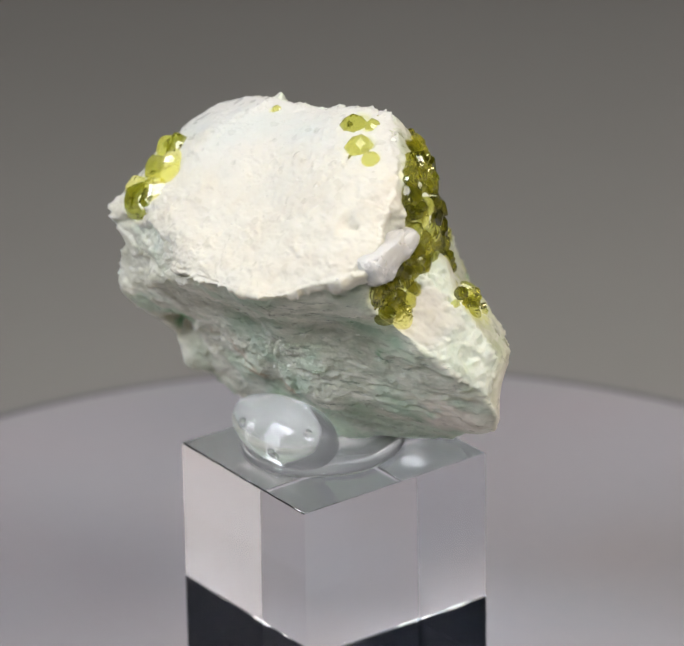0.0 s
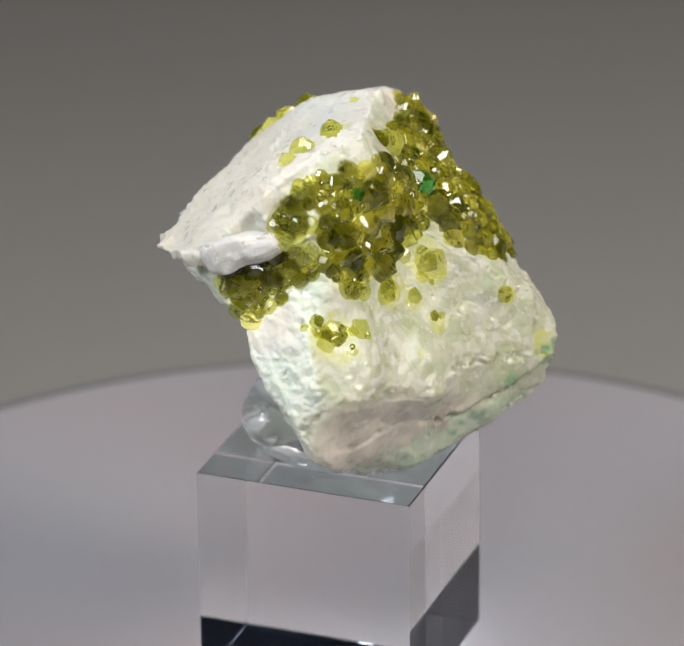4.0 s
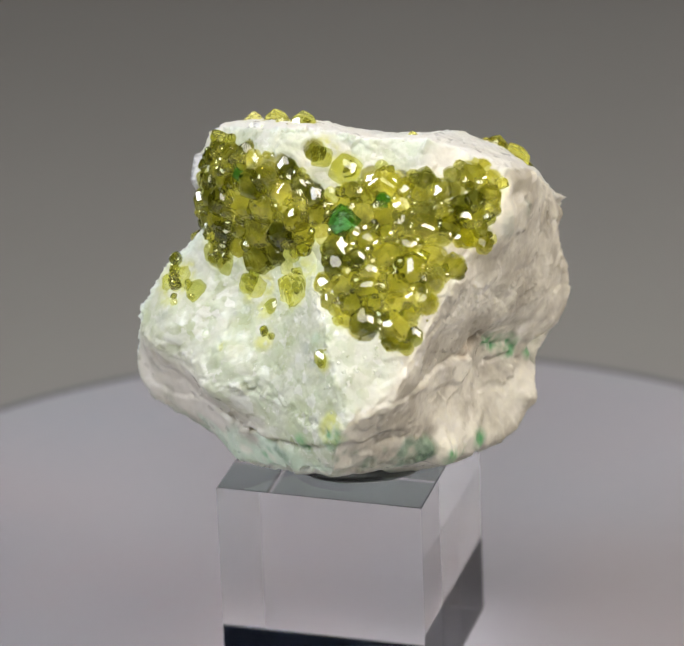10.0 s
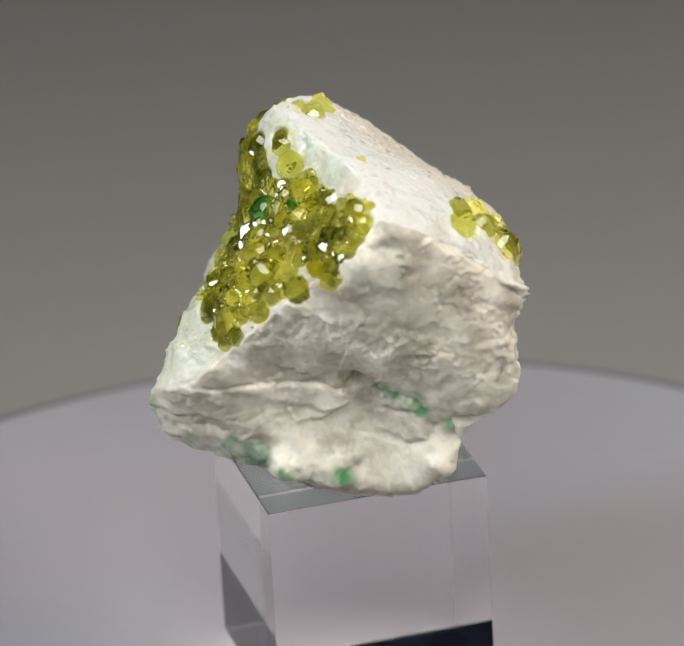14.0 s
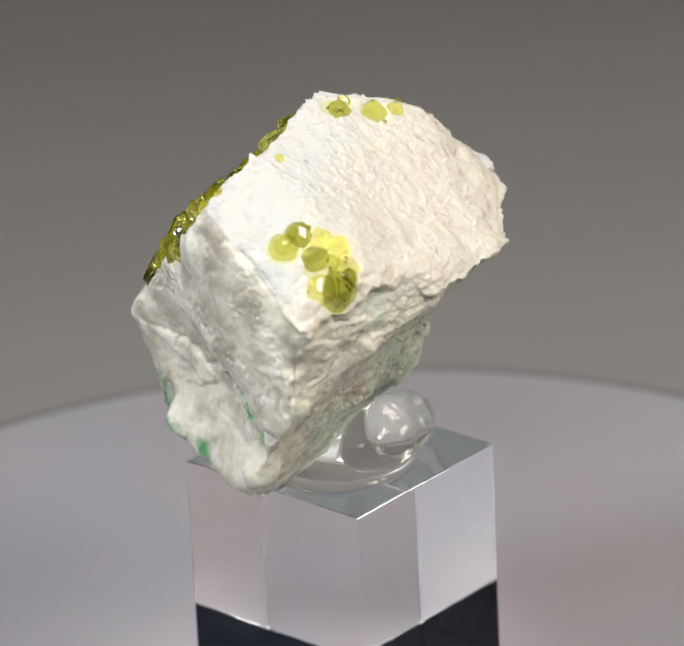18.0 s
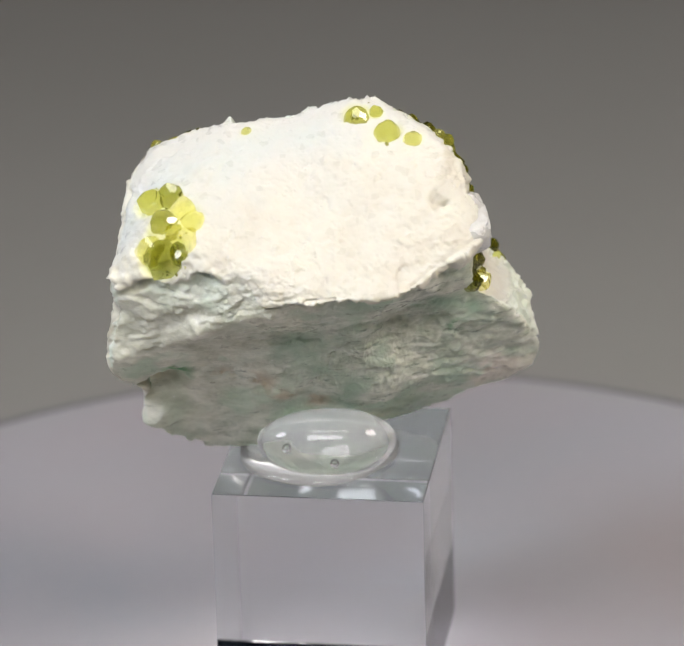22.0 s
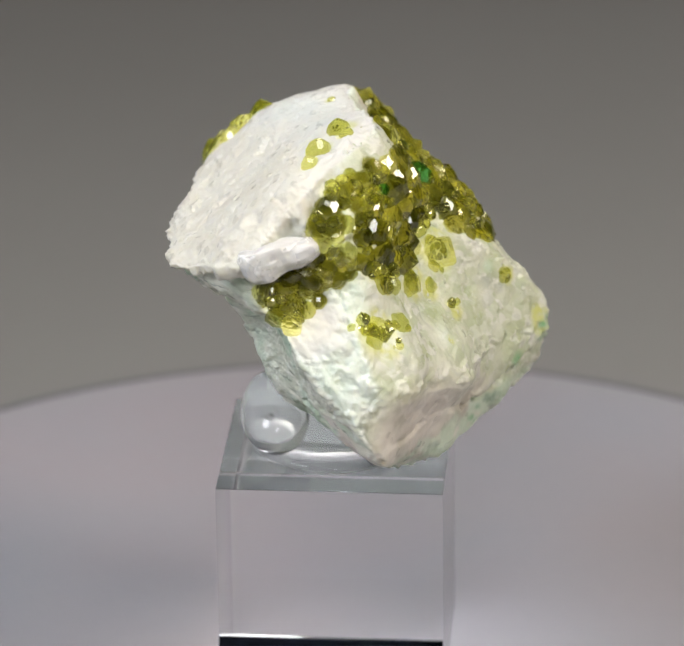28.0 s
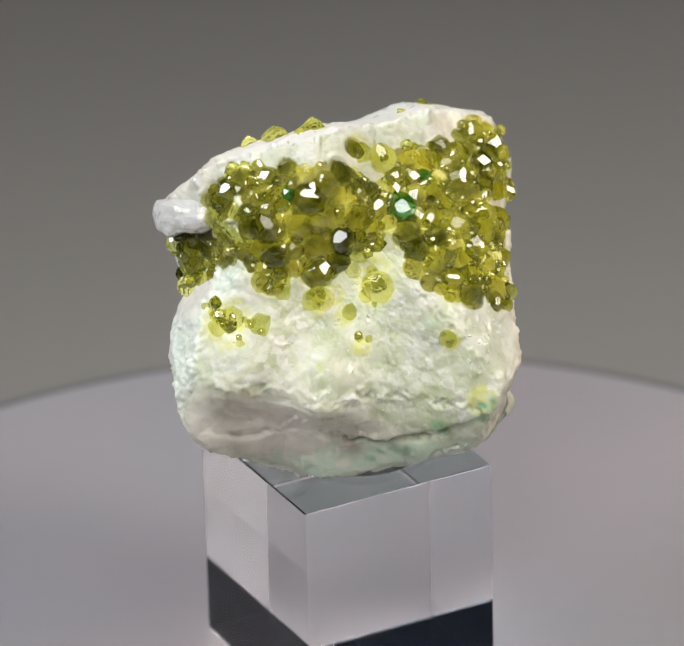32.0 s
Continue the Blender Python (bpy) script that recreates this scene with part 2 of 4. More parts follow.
def lathe(profile, steps=128):
    """A turned solid from (radius, height) pairs; the ends lie on the axis."""
    bm = bmesh.new()
    rings = []
    for r, z in profile:
        if r < 1e-6:
            rings.append([bm.verts.new((0, 0, z))])
        else:
            rings.append([bm.verts.new((r * math.cos(2 * math.pi * k / steps), r * math.sin(2 * math.pi * k / steps), z)) for k in range(steps)])
    for a, b in zip(rings, rings[1:]):
        for k in range(steps):
            j = (k + 1) % steps
            ring = [a[k % len(a)], a[j % len(a)], b[j % len(b)], b[k % len(b)]]
            bm.faces.new(list(dict.fromkeys(ring)))
    bmesh.ops.recalc_face_normals(bm, faces=bm.faces[:])
    return bm


def hash3(i, j, k, s=0):
    h = (i * 374761393 + j * 668265263 + k * 2147483647 + s * 1274126177) & 0xFFFFFFFF
    h = ((h ^ (h >> 13)) * 1274126177) & 0xFFFFFFFF
    return ((h ^ (h >> 16)) & 0xFFFF) / 65535.0


def value_noise(p, s=0):
    """Smooth noise of -1 to 1 at an array of points."""
    f = np.floor(p).astype(np.int64)
    u = p - f
    u = u * u * (3 - 2 * u)
    total = 0
    for a in (0, 1):
        for b in (0, 1):
            for c in (0, 1):
                w = (u[:, 0] if a else 1 - u[:, 0]) * (u[:, 1] if b else 1 - u[:, 1]) * (u[:, 2] if c else 1 - u[:, 2])
                total = total + w * hash3(f[:, 0] + a, f[:, 1] + b, f[:, 2] + c, s)
    return total * 2 - 1


def fbm(p, size, octaves=4, s=0):
    out, amp = 0, 1.0
    for o in range(octaves):
        out = out + amp * value_noise(p / size, s + o * 7)
        size, amp = size * 0.5, amp * 0.5
    return out


def facet_noise(p, size, s=0):
    """Broken, faceted relief: each cell is a small tilted plane with an uneven outline. About -1 to 1."""
    q = p / size
    q = q + 0.22 * np.stack([value_noise(q * 2.3, s + k) + 0.6 * value_noise(q * 5.1, s + 7 + k) for k in (201, 202, 203)], 1)
    f = np.floor(q).astype(np.int64)
    best, out = np.full(len(p), 9.0), np.zeros(len(p))
    for a in (-1, 0, 1):
        for b in (-1, 0, 1):
            for c in (-1, 0, 1):
                i, j, k = f[:, 0] + a, f[:, 1] + b, f[:, 2] + c
                seed = np.stack([i + hash3(i, j, k, s), j + hash3(i, j, k, s + 1), k + hash3(i, j, k, s + 2)], 1)
                d = q - seed
                dist = (d * d).sum(1)
                tilt = np.stack([hash3(i, j, k, s + 3), hash3(i, j, k, s + 4), hash3(i, j, k, s + 5)], 1) * 2 - 1
                value = (d * tilt).sum(1) * 1.6 + (hash3(i, j, k, s + 6) - 0.5) * 0.3
                near = dist < best
                best, out = np.where(near, dist, best), np.where(near, value, out)
    return out


def dome_noise(p, size, s=0):
    """Close-packed rounded grains of uneven size, 0 in the joints to 1 on the domes."""
    q = p / size
    f = np.floor(q).astype(np.int64)
    first, second = np.full(len(p), 9.0), np.full(len(p), 9.0)
    for a in (-1, 0, 1):
        for b in (-1, 0, 1):
            for c in (-1, 0, 1):
                i, j, k = f[:, 0] + a, f[:, 1] + b, f[:, 2] + c
                d = q - np.stack([i + hash3(i, j, k, s), j + hash3(i, j, k, s + 1), k + hash3(i, j, k, s + 2)], 1)
                dist = np.sqrt((d * d).sum(1))
                second = np.minimum(second, np.maximum(first, dist))
                first = np.minimum(first, dist)
    return np.clip((second - first) * 1.6, 0, 1) ** 0.6


def ball_mesh(level):
    bm = bmesh.new()
    bmesh.ops.create_icosphere(bm, subdivisions=level, radius=1)
    me = bpy.data.meshes.new("ball")
    bm.to_mesh(me)
    bm.free()
    u = np.empty(len(me.vertices) * 3)
    me.vertices.foreach_get("co", u)
    u = u.reshape(-1, 3)
    return me, u / np.linalg.norm(u, axis=1)[:, None]


def set_points(me, p):
    me.vertices.foreach_set("co", p.astype(np.float32).ravel())
    me.update()


# ---- the room and the stand ----
def build_room():
    bm = bmesh.new()
    # one large paper sheet, flat under the turntable
    prof = [(-1.1, -0.03), (0.7, -0.03)]
    back = [(y, z - 0.001) for y, z in prof]
    ring = prof + back[::-1]
    ends = [[bm.verts.new((x, y, z)) for y, z in ring] for x in (-1.1, 1.1)]
    for k in range(len(ring)):
        j = (k + 1) % len(ring)
        bm.faces.new((ends[0][k], ends[0][j], ends[1][j], ends[1][k]))
    bmesh.ops.recalc_face_normals(bm, faces=bm.faces[:])
    tagged(smooth(part("backdrop", bm, M_SHEET), False), "plain grey paper sheet under and behind the turntable", "backdrop", kind="structure")
    # Unseen walls, ceiling and floor close the room; walls are coloured near black.
    for name, b in (("wall_north", (-1.3, 1.2, -0.04, 1.3, 1.25, 1.9)), ("wall_south", (-1.3, -1.45, -0.04, 1.3, -1.4, 1.9)),
                    ("wall_west", (-1.35, -1.4, -0.04, -1.3, 1.2, 1.9)), ("wall_east", (1.3, -1.4, -0.04, 1.35, 1.2, 1.9)),
                    ("ceiling", (-1.35, -1.45, 1.9, 1.35, 1.25, 1.95)), ("floor", (-1.35, -1.45, -0.08, 1.35, 1.25, -0.0312))):
        dark = name.startswith("wall")
        tagged(part(name, box(*b), M_DARK if dark else M_WALL), "added near-black wall for the unlit room" if dark else "plain grey painted room surface", name.split("_")[0], kind="structure")


def build_turntable():
    table = new("turntable")
    tagged(table, "round pale grey turntable on a low black base", "turntable")
    prof = [(0, -0.0299), (0.055, -0.0299), (0.057, -0.028), (0.057, -0.0155), (0.055, -0.0140), (0.006, -0.0140), (0.006, -0.0122), (0, -0.0122)]
    smooth(part("base", lathe(prof), M_FOOT, table, "black plastic base"))
    R, W = 0.0840, 0.0032
    prof = [(0, -0.012), (R - W, -0.012), (R - W, -0.0006), (R - W - 0.0006, 0), (0, 0)]
    platter = smooth(part("platter", lathe(prof), M_DISC, table, "pale grey turning disc"), False)
    # Darker grey band along the disc's edge, built as a separate ring.
    edge = [(R - W + 0.0001, -0.012)] + [(R - 0.0022 + 0.0022 * math.cos(a), -0.0026 + 0.0022 * math.sin(a)) for a in np.linspace(0, math.pi / 2, 8)] + [(R - W + 0.0001, -0.0004)]
    bm = lathe([(R - W + 0.0001, -0.012), (R - 0.0015, -0.012), (R, -0.0105)] + edge[1:] + [(R - W + 0.0001, -0.012)])
    bmesh.ops.remove_doubles(bm, verts=bm.verts[:], dist=1e-6)
    bmesh.ops.recalc_face_normals(bm, faces=bm.faces[:])
    smooth(part("edge_ring", bm, M_RING, platter, "darker grey rounded edge ring"), False)
    return platter


TOP = 0.0265  # height of the acrylic block


def build_block():
    block = new("acrylic_block")
    tagged(block, "clear polished acrylic block standing on the turntable", "block")
    hx, hy = 0.01268, 0.01185
    body = part("body", box(-hx, -hy, 0.0002, hx, hy, TOP, 0.00014, 2, True), M_BLOCK, block)
    body.visible_shadow = False
    # Added sheet: the shade on the disc under the block, as colour.
    part("shade_sheet", box(-hx + 0.0003, -hy + 0.0003, 0.00002, hx - 0.0003, hy - 0.0003, 0.00014), M_BLOCK_SHADE, block, "thin grey sheet painting the shade under the block")
    return block


# ---- the specimen ----
HEART = np.array((-0.002, 0.002, 0.0475))
# broad faces of the rock, as outward directions whose length is 20 mm over the distance from the heart
FACES = np.array([
    (-0.392, -0.306, 1.275), (-0.512, 0.173, 1.073), (-0.088, 0.854, 0.758), (-0.498, -0.410, 1.221),
    (0.547, 0.902, 0.992), (0.043, -0.204, 0.412), (-0.857, -0.401, 0.553), (0.070, 0.208, 0.529),
    (-0.177, -0.814, 0.118), (-0.141, 0.165, 0.281), (0.559, -0.233, 0.883), (-0.911, -0.346, 0.141),
    (-0.471, 0.844, 0.447), (0.626, -0.563, 0.121), (0.190, 0.180, -0.928), (1.232, 0.116, 0.460),
    (-0.326, -1.031, -0.954), (-0.346, 1.133, 0.295), (1.033, 0.020, -0.136), (-0.850, -0.984, -1.048),
    (-0.289, 1.172, 0.068), (-0.139, 0.068, -0.864), (-0.395, -0.143, -0.260), (0.217, 0.276, -0.887),
    (0.086, -0.019, -1.018), (0.210, 0.808, -0.246), (0.596, -0.162, -0.555), (0.119, 0.264, -0.587)])
# broad swells (+) and hollows (-): direction, share of the radius, log of the tightness
SWELLS = np.array([
    (0.38, -0.27, 0.80, 0.22, 1.49), (-0.56, 0.35, 0.72, 0.18, 1.82), (1.28, 0.15, 0.65, -0.26, 1.71),
    (-0.49, -0.31, 0.15, 0.11, 3.26), (-0.41, 0.81, 0.54, 0.13, 3.20), (0.65, -0.98, 0.41, -0.31, 3.27),
    (-1.88, 0.27, -0.08, -0.16, 2.78), (0.58, 1.11, 0.60, 0.18, 2.22), (0.14, -1.45, -0.04, -0.30, 2.50),
    (-0.55, 0.80, -0.57, -0.27, 2.97), (0.80, -0.41, -0.14, 0.14, 3.81), (-0.72, -0.50, -0.11, -0.26, 2.16),
    (0.08, 1.23, -0.38, -0.16, 2.55), (0.52, -0.54, -0.46, 0.12, 3.68), (-0.64, 0.16, -0.39, -0.19, 2.80),
    (0.74, -0.05, -0.23, 0.18, 3.81), (0.02, -0.67, -0.82, 0.12, 2.99), (-0.03, 0.29, -1.16, 0.10, 3.19),
    (0.11, -1.03, -0.05, -0.12, 3.30), (-0.66, 0.60, -0.83, 0.02, 3.48)])
# cracks and ledges: depth, width and lift of the lower side in millimetres, and the line they follow
CREASES_BACK = [
    (0.55, 0.40, 0.35, [(8.1, 20.8, 42.5), (3.1, 18.9, 42.7), (-1.4, 16.9, 42.8), (-5.7, 15.8, 42.1), (-8.3, 15.4, 43.6), (-9.9, 13.6, 41.4), (-13.6, 13.3, 40.0), (-15.7, 13.1, 37.8)]),
    (0.25, 0.22, 0.1, [(-6.2, 15.9, 37.0), (-8.7, 14.6, 36.3), (-12.2, 14.0, 35.0)]),
    (0.5, 0.40, 0, [(12.0, 19.4, 37.3), (6.8, 19.7, 36.8), (2.6, 19.2, 36.1), (1.6, 19.1, 33.8), (-1.5, 18.6, 32.8)]),
    (0.7, 0.35, 0, [(-6.6, -8.4, 43.9), (-7.2, -6.2, 41.6), (-7.4, -3.7, 38.5)]),
    (0.5, 0.35, 0.2, [(-19.6, 7.6, 41.0), (-14.1, 4.9, 39.1), (-11.3, 1.0, 38.5), (-7.2, -0.9, 35.4), (-4.1, -3.1, 34.3)]),]
CREASES_UNDER = [
    (0.4, 0.2, 0.1, [(-23.8, 9.5, 52.5), (-22.5, 5.9, 52.2), (-21.2, 3.4, 52.3), (-19.7, -0.1, 51.0)]),
    (0.35, 0.16, 0.1, [(-23.8, 9.0, 51.3), (-22.2, 5.6, 51.0), (-21.0, 3.0, 51.5)]),
    (0.3, 0.2, 0.1, [(-20.6, 2.8, 49.4), (-19.6, 0.1, 49.0), (-16.7, -2.5, 47.6)]),
    (0.4, 0.2, 0.15, [(-23.6, 10.5, 49.1), (-23.9, 9.4, 51.2), (-22.2, 5.7, 50.7), (-20.0, 0.9, 49.7)]),
    (0.3, 0.18, 0.1, [(-23.6, 8.8, 53.3), (-21.3, 3.5, 52.0), (-19.1, -1.8, 51.1)]),
    (0.3, 0.2, 0.1, [(-6.8, -14.9, 50.5), (-1.1, -15.5, 50.6), (3.0, -16.8, 51.1)]),
    (0.3, 0.2, 0.1, [(-4.2, -10.4, 46.1), (-0.8, -9.9, 45.4), (2.7, -12.4, 45.7)]),
    (0.28, 0.2, 0.1, [(-0.5, -10.3, 42.0), (2.7, -11.6, 42.0), (5.8, -13.3, 42.0)]),
    (0.3, 0.2, 0.1, [(2.3, -10.7, 39.1), (5.5, -12.0, 38.9), (9.0, -14.2, 40.5)]),
    (0.3, 0.2, 0.1, [(-10.9, -3.5, 44.8), (-7.2, -7.5, 43.6), (-4.1, -9.5, 43.6)]),]
CREASES_FRONT = [
    (0.4, 0.3, 0.2, [(17.1, -13.7, 37.0), (16.6, -8.5, 35.7), (16.5, -2.2, 36.7), (16.0, 1.9, 35.5)]),
    (1.5, 0.32, 0.0, [(15.7, 3.1, 35.1), (15.4, 7.5, 35.1), (15.3, 11.3, 35.9), (15.2, 16.2, 37.5)]),
    (1.0, 0.3, 0, [(-0.5, -13.3, 60.2), (1.0, -14.4, 60.2), (2.1, -15.3, 59.9)]),
    (0.55, 0.16, 0, [(-4.6, -8.6, 60.4), (-2.6, -10.7, 60.5), (-0.7, -12.7, 60.5)]),
    (0.35, 0.3, 0.1, [(17.9, -12.2, 41.7), (18.2, -11.1, 43.0), (17.8, -4.9, 41.3), (18.5, -1.4, 40.6)]),
    (0.3, 0.25, 0.1, [(18.3, -9.8, 41.2), (17.7, -5.5, 40.9), (18.7, -0.8, 39.9), (15.8, 3.1, 35.4)]),
    (0.5, 0.16, 0, [(-5.8, -8.2, 59.8), (-3.0, -9.6, 60.9)]),
    (0.6, 0.2, 0, [(0.2, -14.1, 60.1), (2.3, -15.5, 59.8)]),]
# knobs (+) and hollows (-) broken out of the rock: x, y, z, reach and height in millimetres
BREAKS = [
    (-17.4, 9.8, 38.4, 2.3, -2.8), (-18.6, 11.6, 37.4, 1.6, -1.4), (-16.9, 12.2, 33.0, 2.3, 1.5), (-7.0, 15.4, 43.4, 1.2, -0.9),
    (8.3, 6.6, 54.4, 1.7, -1.4), (-9.5, -1.5, 37.4, 1.8, 0.7), (-16.7, 12.8, 59.8, 1.5, -0.8), (-11.9, 17.0, 59.6, 1.7, -0.7),
    (1.8, -14.4, 60.0, 1.3, -0.7), (6.0, -15.6, 48.4, 2.0, -0.7), (2.2, 18.9, 35.3, 1.4, -0.5), (-20.2, 1.6, 47.8, 1.2, 0.7),
    (-23.9, 10.2, 48.5, 0.9, -0.9), (-22.9, 6.8, 52.4, 0.8, -0.7), (-23.8, 9.8, 44.2, 2.2, 0.5), (-20.7, 12.2, 38.6, 1.3, -0.7),
    (-24.6, 9.4, 51.9, 1.0, 0.8), (0.0, 19.2, 32.7, 1.9, 0.8)]
# crystal crusts: x, y, z and reach in millimetres
CRUST_FRONT = [
    (9.1, -9.2, 62.6, 1.5), (10.1, -4.2, 62.5, 2.2), (9.3, 0.0, 62.7, 2.2), (8.4, 2.9, 61.0, 3.0), (10.4, -1.6, 59.1, 2.5),
    (11.3, -3.5, 55.9, 2.0), (10.1, 0.4, 54.8, 2.5), (8.8, 4.2, 56.8, 2.5), (6.7, 6.3, 59.1, 2.5),
    (3.3, 8.5, 60.5, 2.5), (0.1, 9.7, 61.8, 2.2), (-2.8, 12.3, 61.4, 2.0)]
CRUST_LOWER = [
    (2.1, 12.3, 58.4, 3.0), (-1.9, 14.7, 58.6, 3.0), (-7.5, 14.8, 62.4, 1.8), (-8.5, 17.0, 61.0, 1.5), (-6.0, 17.0, 59.3, 2.2),
    (6.6, 11.5, 55.7, 3.0), (4.7, 15.3, 54.9, 3.5), (1.1, 17.4, 54.7, 2.8), (8.8, 14.8, 51.7, 2.5), (5.9, 17.9, 51.4, 2.8),
    (6.1, 19.2, 49.2, 2.0), (-6.3, 18.4, 56.4, 1.2), (12.5, -5.2, 52.3, 1.5)]
CRUST_SIDE = [
    (6.5, -15.3, 51.4, 2.2), (5.4, -16.1, 52.9, 1.8), (7.5, -12.8, 53.9, 2.0), (9.3, -10.5, 55.1, 2.2), (8.8, -11.1, 60.3, 2.2),
    (11.2, -6.1, 58.7, 3.0), (9.8, -7.2, 62.8, 2.2), (10.0, -2.5, 62.4, 2.5), (11.8, -6.3, 54.9, 2.2), (1.4, 10.7, 60.1, 2.0)]
CRUST_TOP = [
    (-18.6, 9.8, 60.1, 1.8), (-18.0, 8.2, 60.7, 1.5), (-18.3, 4.5, 59.4, 1.9), (-20.7, 6.2, 58.0, 1.8), (-21.7, 5.1, 55.6, 2.1),
    (-20.5, 3.9, 56.8, 1.5), (3.0, -1.2, 66.6, 1.6), (4.3, -2.7, 66.7, 0.9), (3.3, -5.7, 65.7, 1.5), (4.3, -8.4, 65.1, 1.0),
    (-6.2, 7.1, 65.2, 0.6)]
LONE = [
    (3.9, 3.8, 65.3, 1.6), (2.7, 6.1, 63.6, 1.6), (10.2, 6.2, 51.2, 1.9),
    (15.0, 17.6, 40.7, 1.2),
    (9.6, 5.7, 52.1, 2.1), (11.6, -0.4, 49.9, 1.6), (15.3, -9.9, 48.3, 2.6), (10.7, 1.3, 50.3, 1.2), (14.2, -8.9, 49.9, 1.2),
    (13.5, 4.5, 45.7, 1.2), (13.0, 14.5, 46.2, 1.0), (16.3, 0.5, 44.4, 0.5), (14.9, 17.9, 40.0, 1.6), (11.6, 2.5, 48.3, 1.2)]
# the larger crystals: x, y, z and radius in millimetres
GARNETS_MIDDLE = [
    (8.7, -10.7, 61.8, 1.6), (10.0, -4.2, 62.8, 2.3), (10.0, -1.7, 61.8, 2.0), (9.0, 0.4, 63.2, 1.9), (7.8, 1.7, 63.9, 1.3), (6.1, -14.7, 54.9, 1.5),
    (7.3, -12.4, 53.5, 1.5), (11.6, -7.8, 54.6, 1.0), (11.2, -6.2, 58.5, 1.8), (10.6, -2.7, 58.8, 1.7), (9.8, -0.2, 59.6, 2.1), (9.2, 2.1, 56.7, 1.9),
    (8.5, 3.8, 58.8, 1.8), (10.2, -0.7, 56.0, 1.9), (9.5, 1.5, 54.0, 1.6), (10.6, -0.7, 52.9, 1.8), (11.3, -3.1, 53.8, 1.3), (11.6, -5.3, 55.0, 1.4),
    (10.8, -5.8, 60.7, 1.2), (6.7, 5.7, 59.4, 1.6), (8.1, 5.2, 57.6, 1.4), (6.4, 4.9, 61.0, 1.4), (7.3, 3.4, 62.1, 1.3), (4.8, 3.1, 65.3, 1.2)]
GARNETS_RIDGE = [
    (3.1, 7.3, 61.6, 1.2), (0.7, 8.2, 62.5, 1.4), (-0.1, 9.3, 62.0, 1.9), (-1.8, 11.1, 61.6, 1.3), (-2.5, 12.5, 60.8, 1.4), (-4.7, 13.9, 61.3, 1.4),
    (-5.8, 14.6, 61.4, 1.1), (-8.3, 15.0, 62.6, 1.7), (-8.6, 17.3, 60.8, 1.4), (-5.5, 16.2, 60.0, 1.4), (-4.2, 15.8, 59.3, 1.2), (3.3, 9.7, 59.4, 1.6),
    (1.8, 11.5, 59.2, 1.4), (0.5, 13.3, 58.5, 1.2), (-1.2, 15.0, 58.0, 1.9), (-3.8, 16.6, 58.2, 1.4), (-4.9, 18.1, 57.0, 1.3), (6.7, 9.4, 56.3, 1.8),
    (4.5, 12.0, 57.3, 1.4), (4.1, 14.6, 56.1, 1.9), (1.4, 15.3, 56.8, 1.1), (-0.5, 17.2, 55.6, 1.6)]
GARNETS_LOWER = [
    (-2.3, 18.5, 54.3, 1.6), (6.3, 12.4, 55.7, 1.3), (6.2, 14.5, 54.7, 1.4), (7.9, 10.6, 54.6, 1.6), (2.3, 17.1, 54.8, 1.8), (4.6, 17.0, 53.6, 1.6),
    (0.7, 18.5, 53.4, 1.4), (9.3, 10.2, 53.1, 1.3), (8.5, 12.5, 53.2, 1.4), (7.2, 15.0, 53.2, 1.4), (5.4, 17.7, 52.0, 1.4), (2.1, 19.2, 51.5, 1.4),
    (8.9, 14.4, 51.7, 1.4), (10.0, 11.8, 51.7, 1.0), (8.8, 16.3, 49.9, 1.8), (6.2, 18.6, 49.4, 1.9), (9.7, 14.6, 50.5, 1.1), (4.3, 18.8, 50.7, 1.2),
    (7.0, 18.8, 48.3, 1.1), (-9.4, 16.4, 61.9, 1.3), (-9.5, 14.8, 63.1, 0.9), (-7.1, 16.9, 60.4, 1.4)]
GARNETS_SIDE = [
    (-5.2, 17.0, 58.9, 1.2), (-2.0, 14.1, 59.2, 2.0), (-1.4, 10.2, 62.1, 1.4), (-8.1, 18.0, 59.4, 1.1), (-4.2, 17.8, 56.9, 1.1),
    (-6.2, 18.3, 57.6, 1.0), (9.2, -3.7, 64.4, 1.4), (10.3, -7.7, 61.7, 1.2), (9.5, -0.5, 62.7, 1.4), (7.4, -12.5, 56.4, 1.4), (8.8, -11.2, 55.7, 1.6),
    (6.4, -14.1, 56.0, 1.3), (5.8, -15.1, 53.6, 1.4), (6.2, -14.9, 51.2, 1.4), (5.0, -16.8, 54.7, 0.9), (9.7, -10.9, 53.8, 1.2), (8.5, -12.6, 51.5, 0.9),
    (11.1, -8.8, 55.6, 1.1), (11.5, -6.2, 56.3, 2.0), (11.1, -8.0, 58.3, 1.3), (4.9, -16.3, 51.9, 0.9), (6.8, -13.3, 55.5, 1.2)]
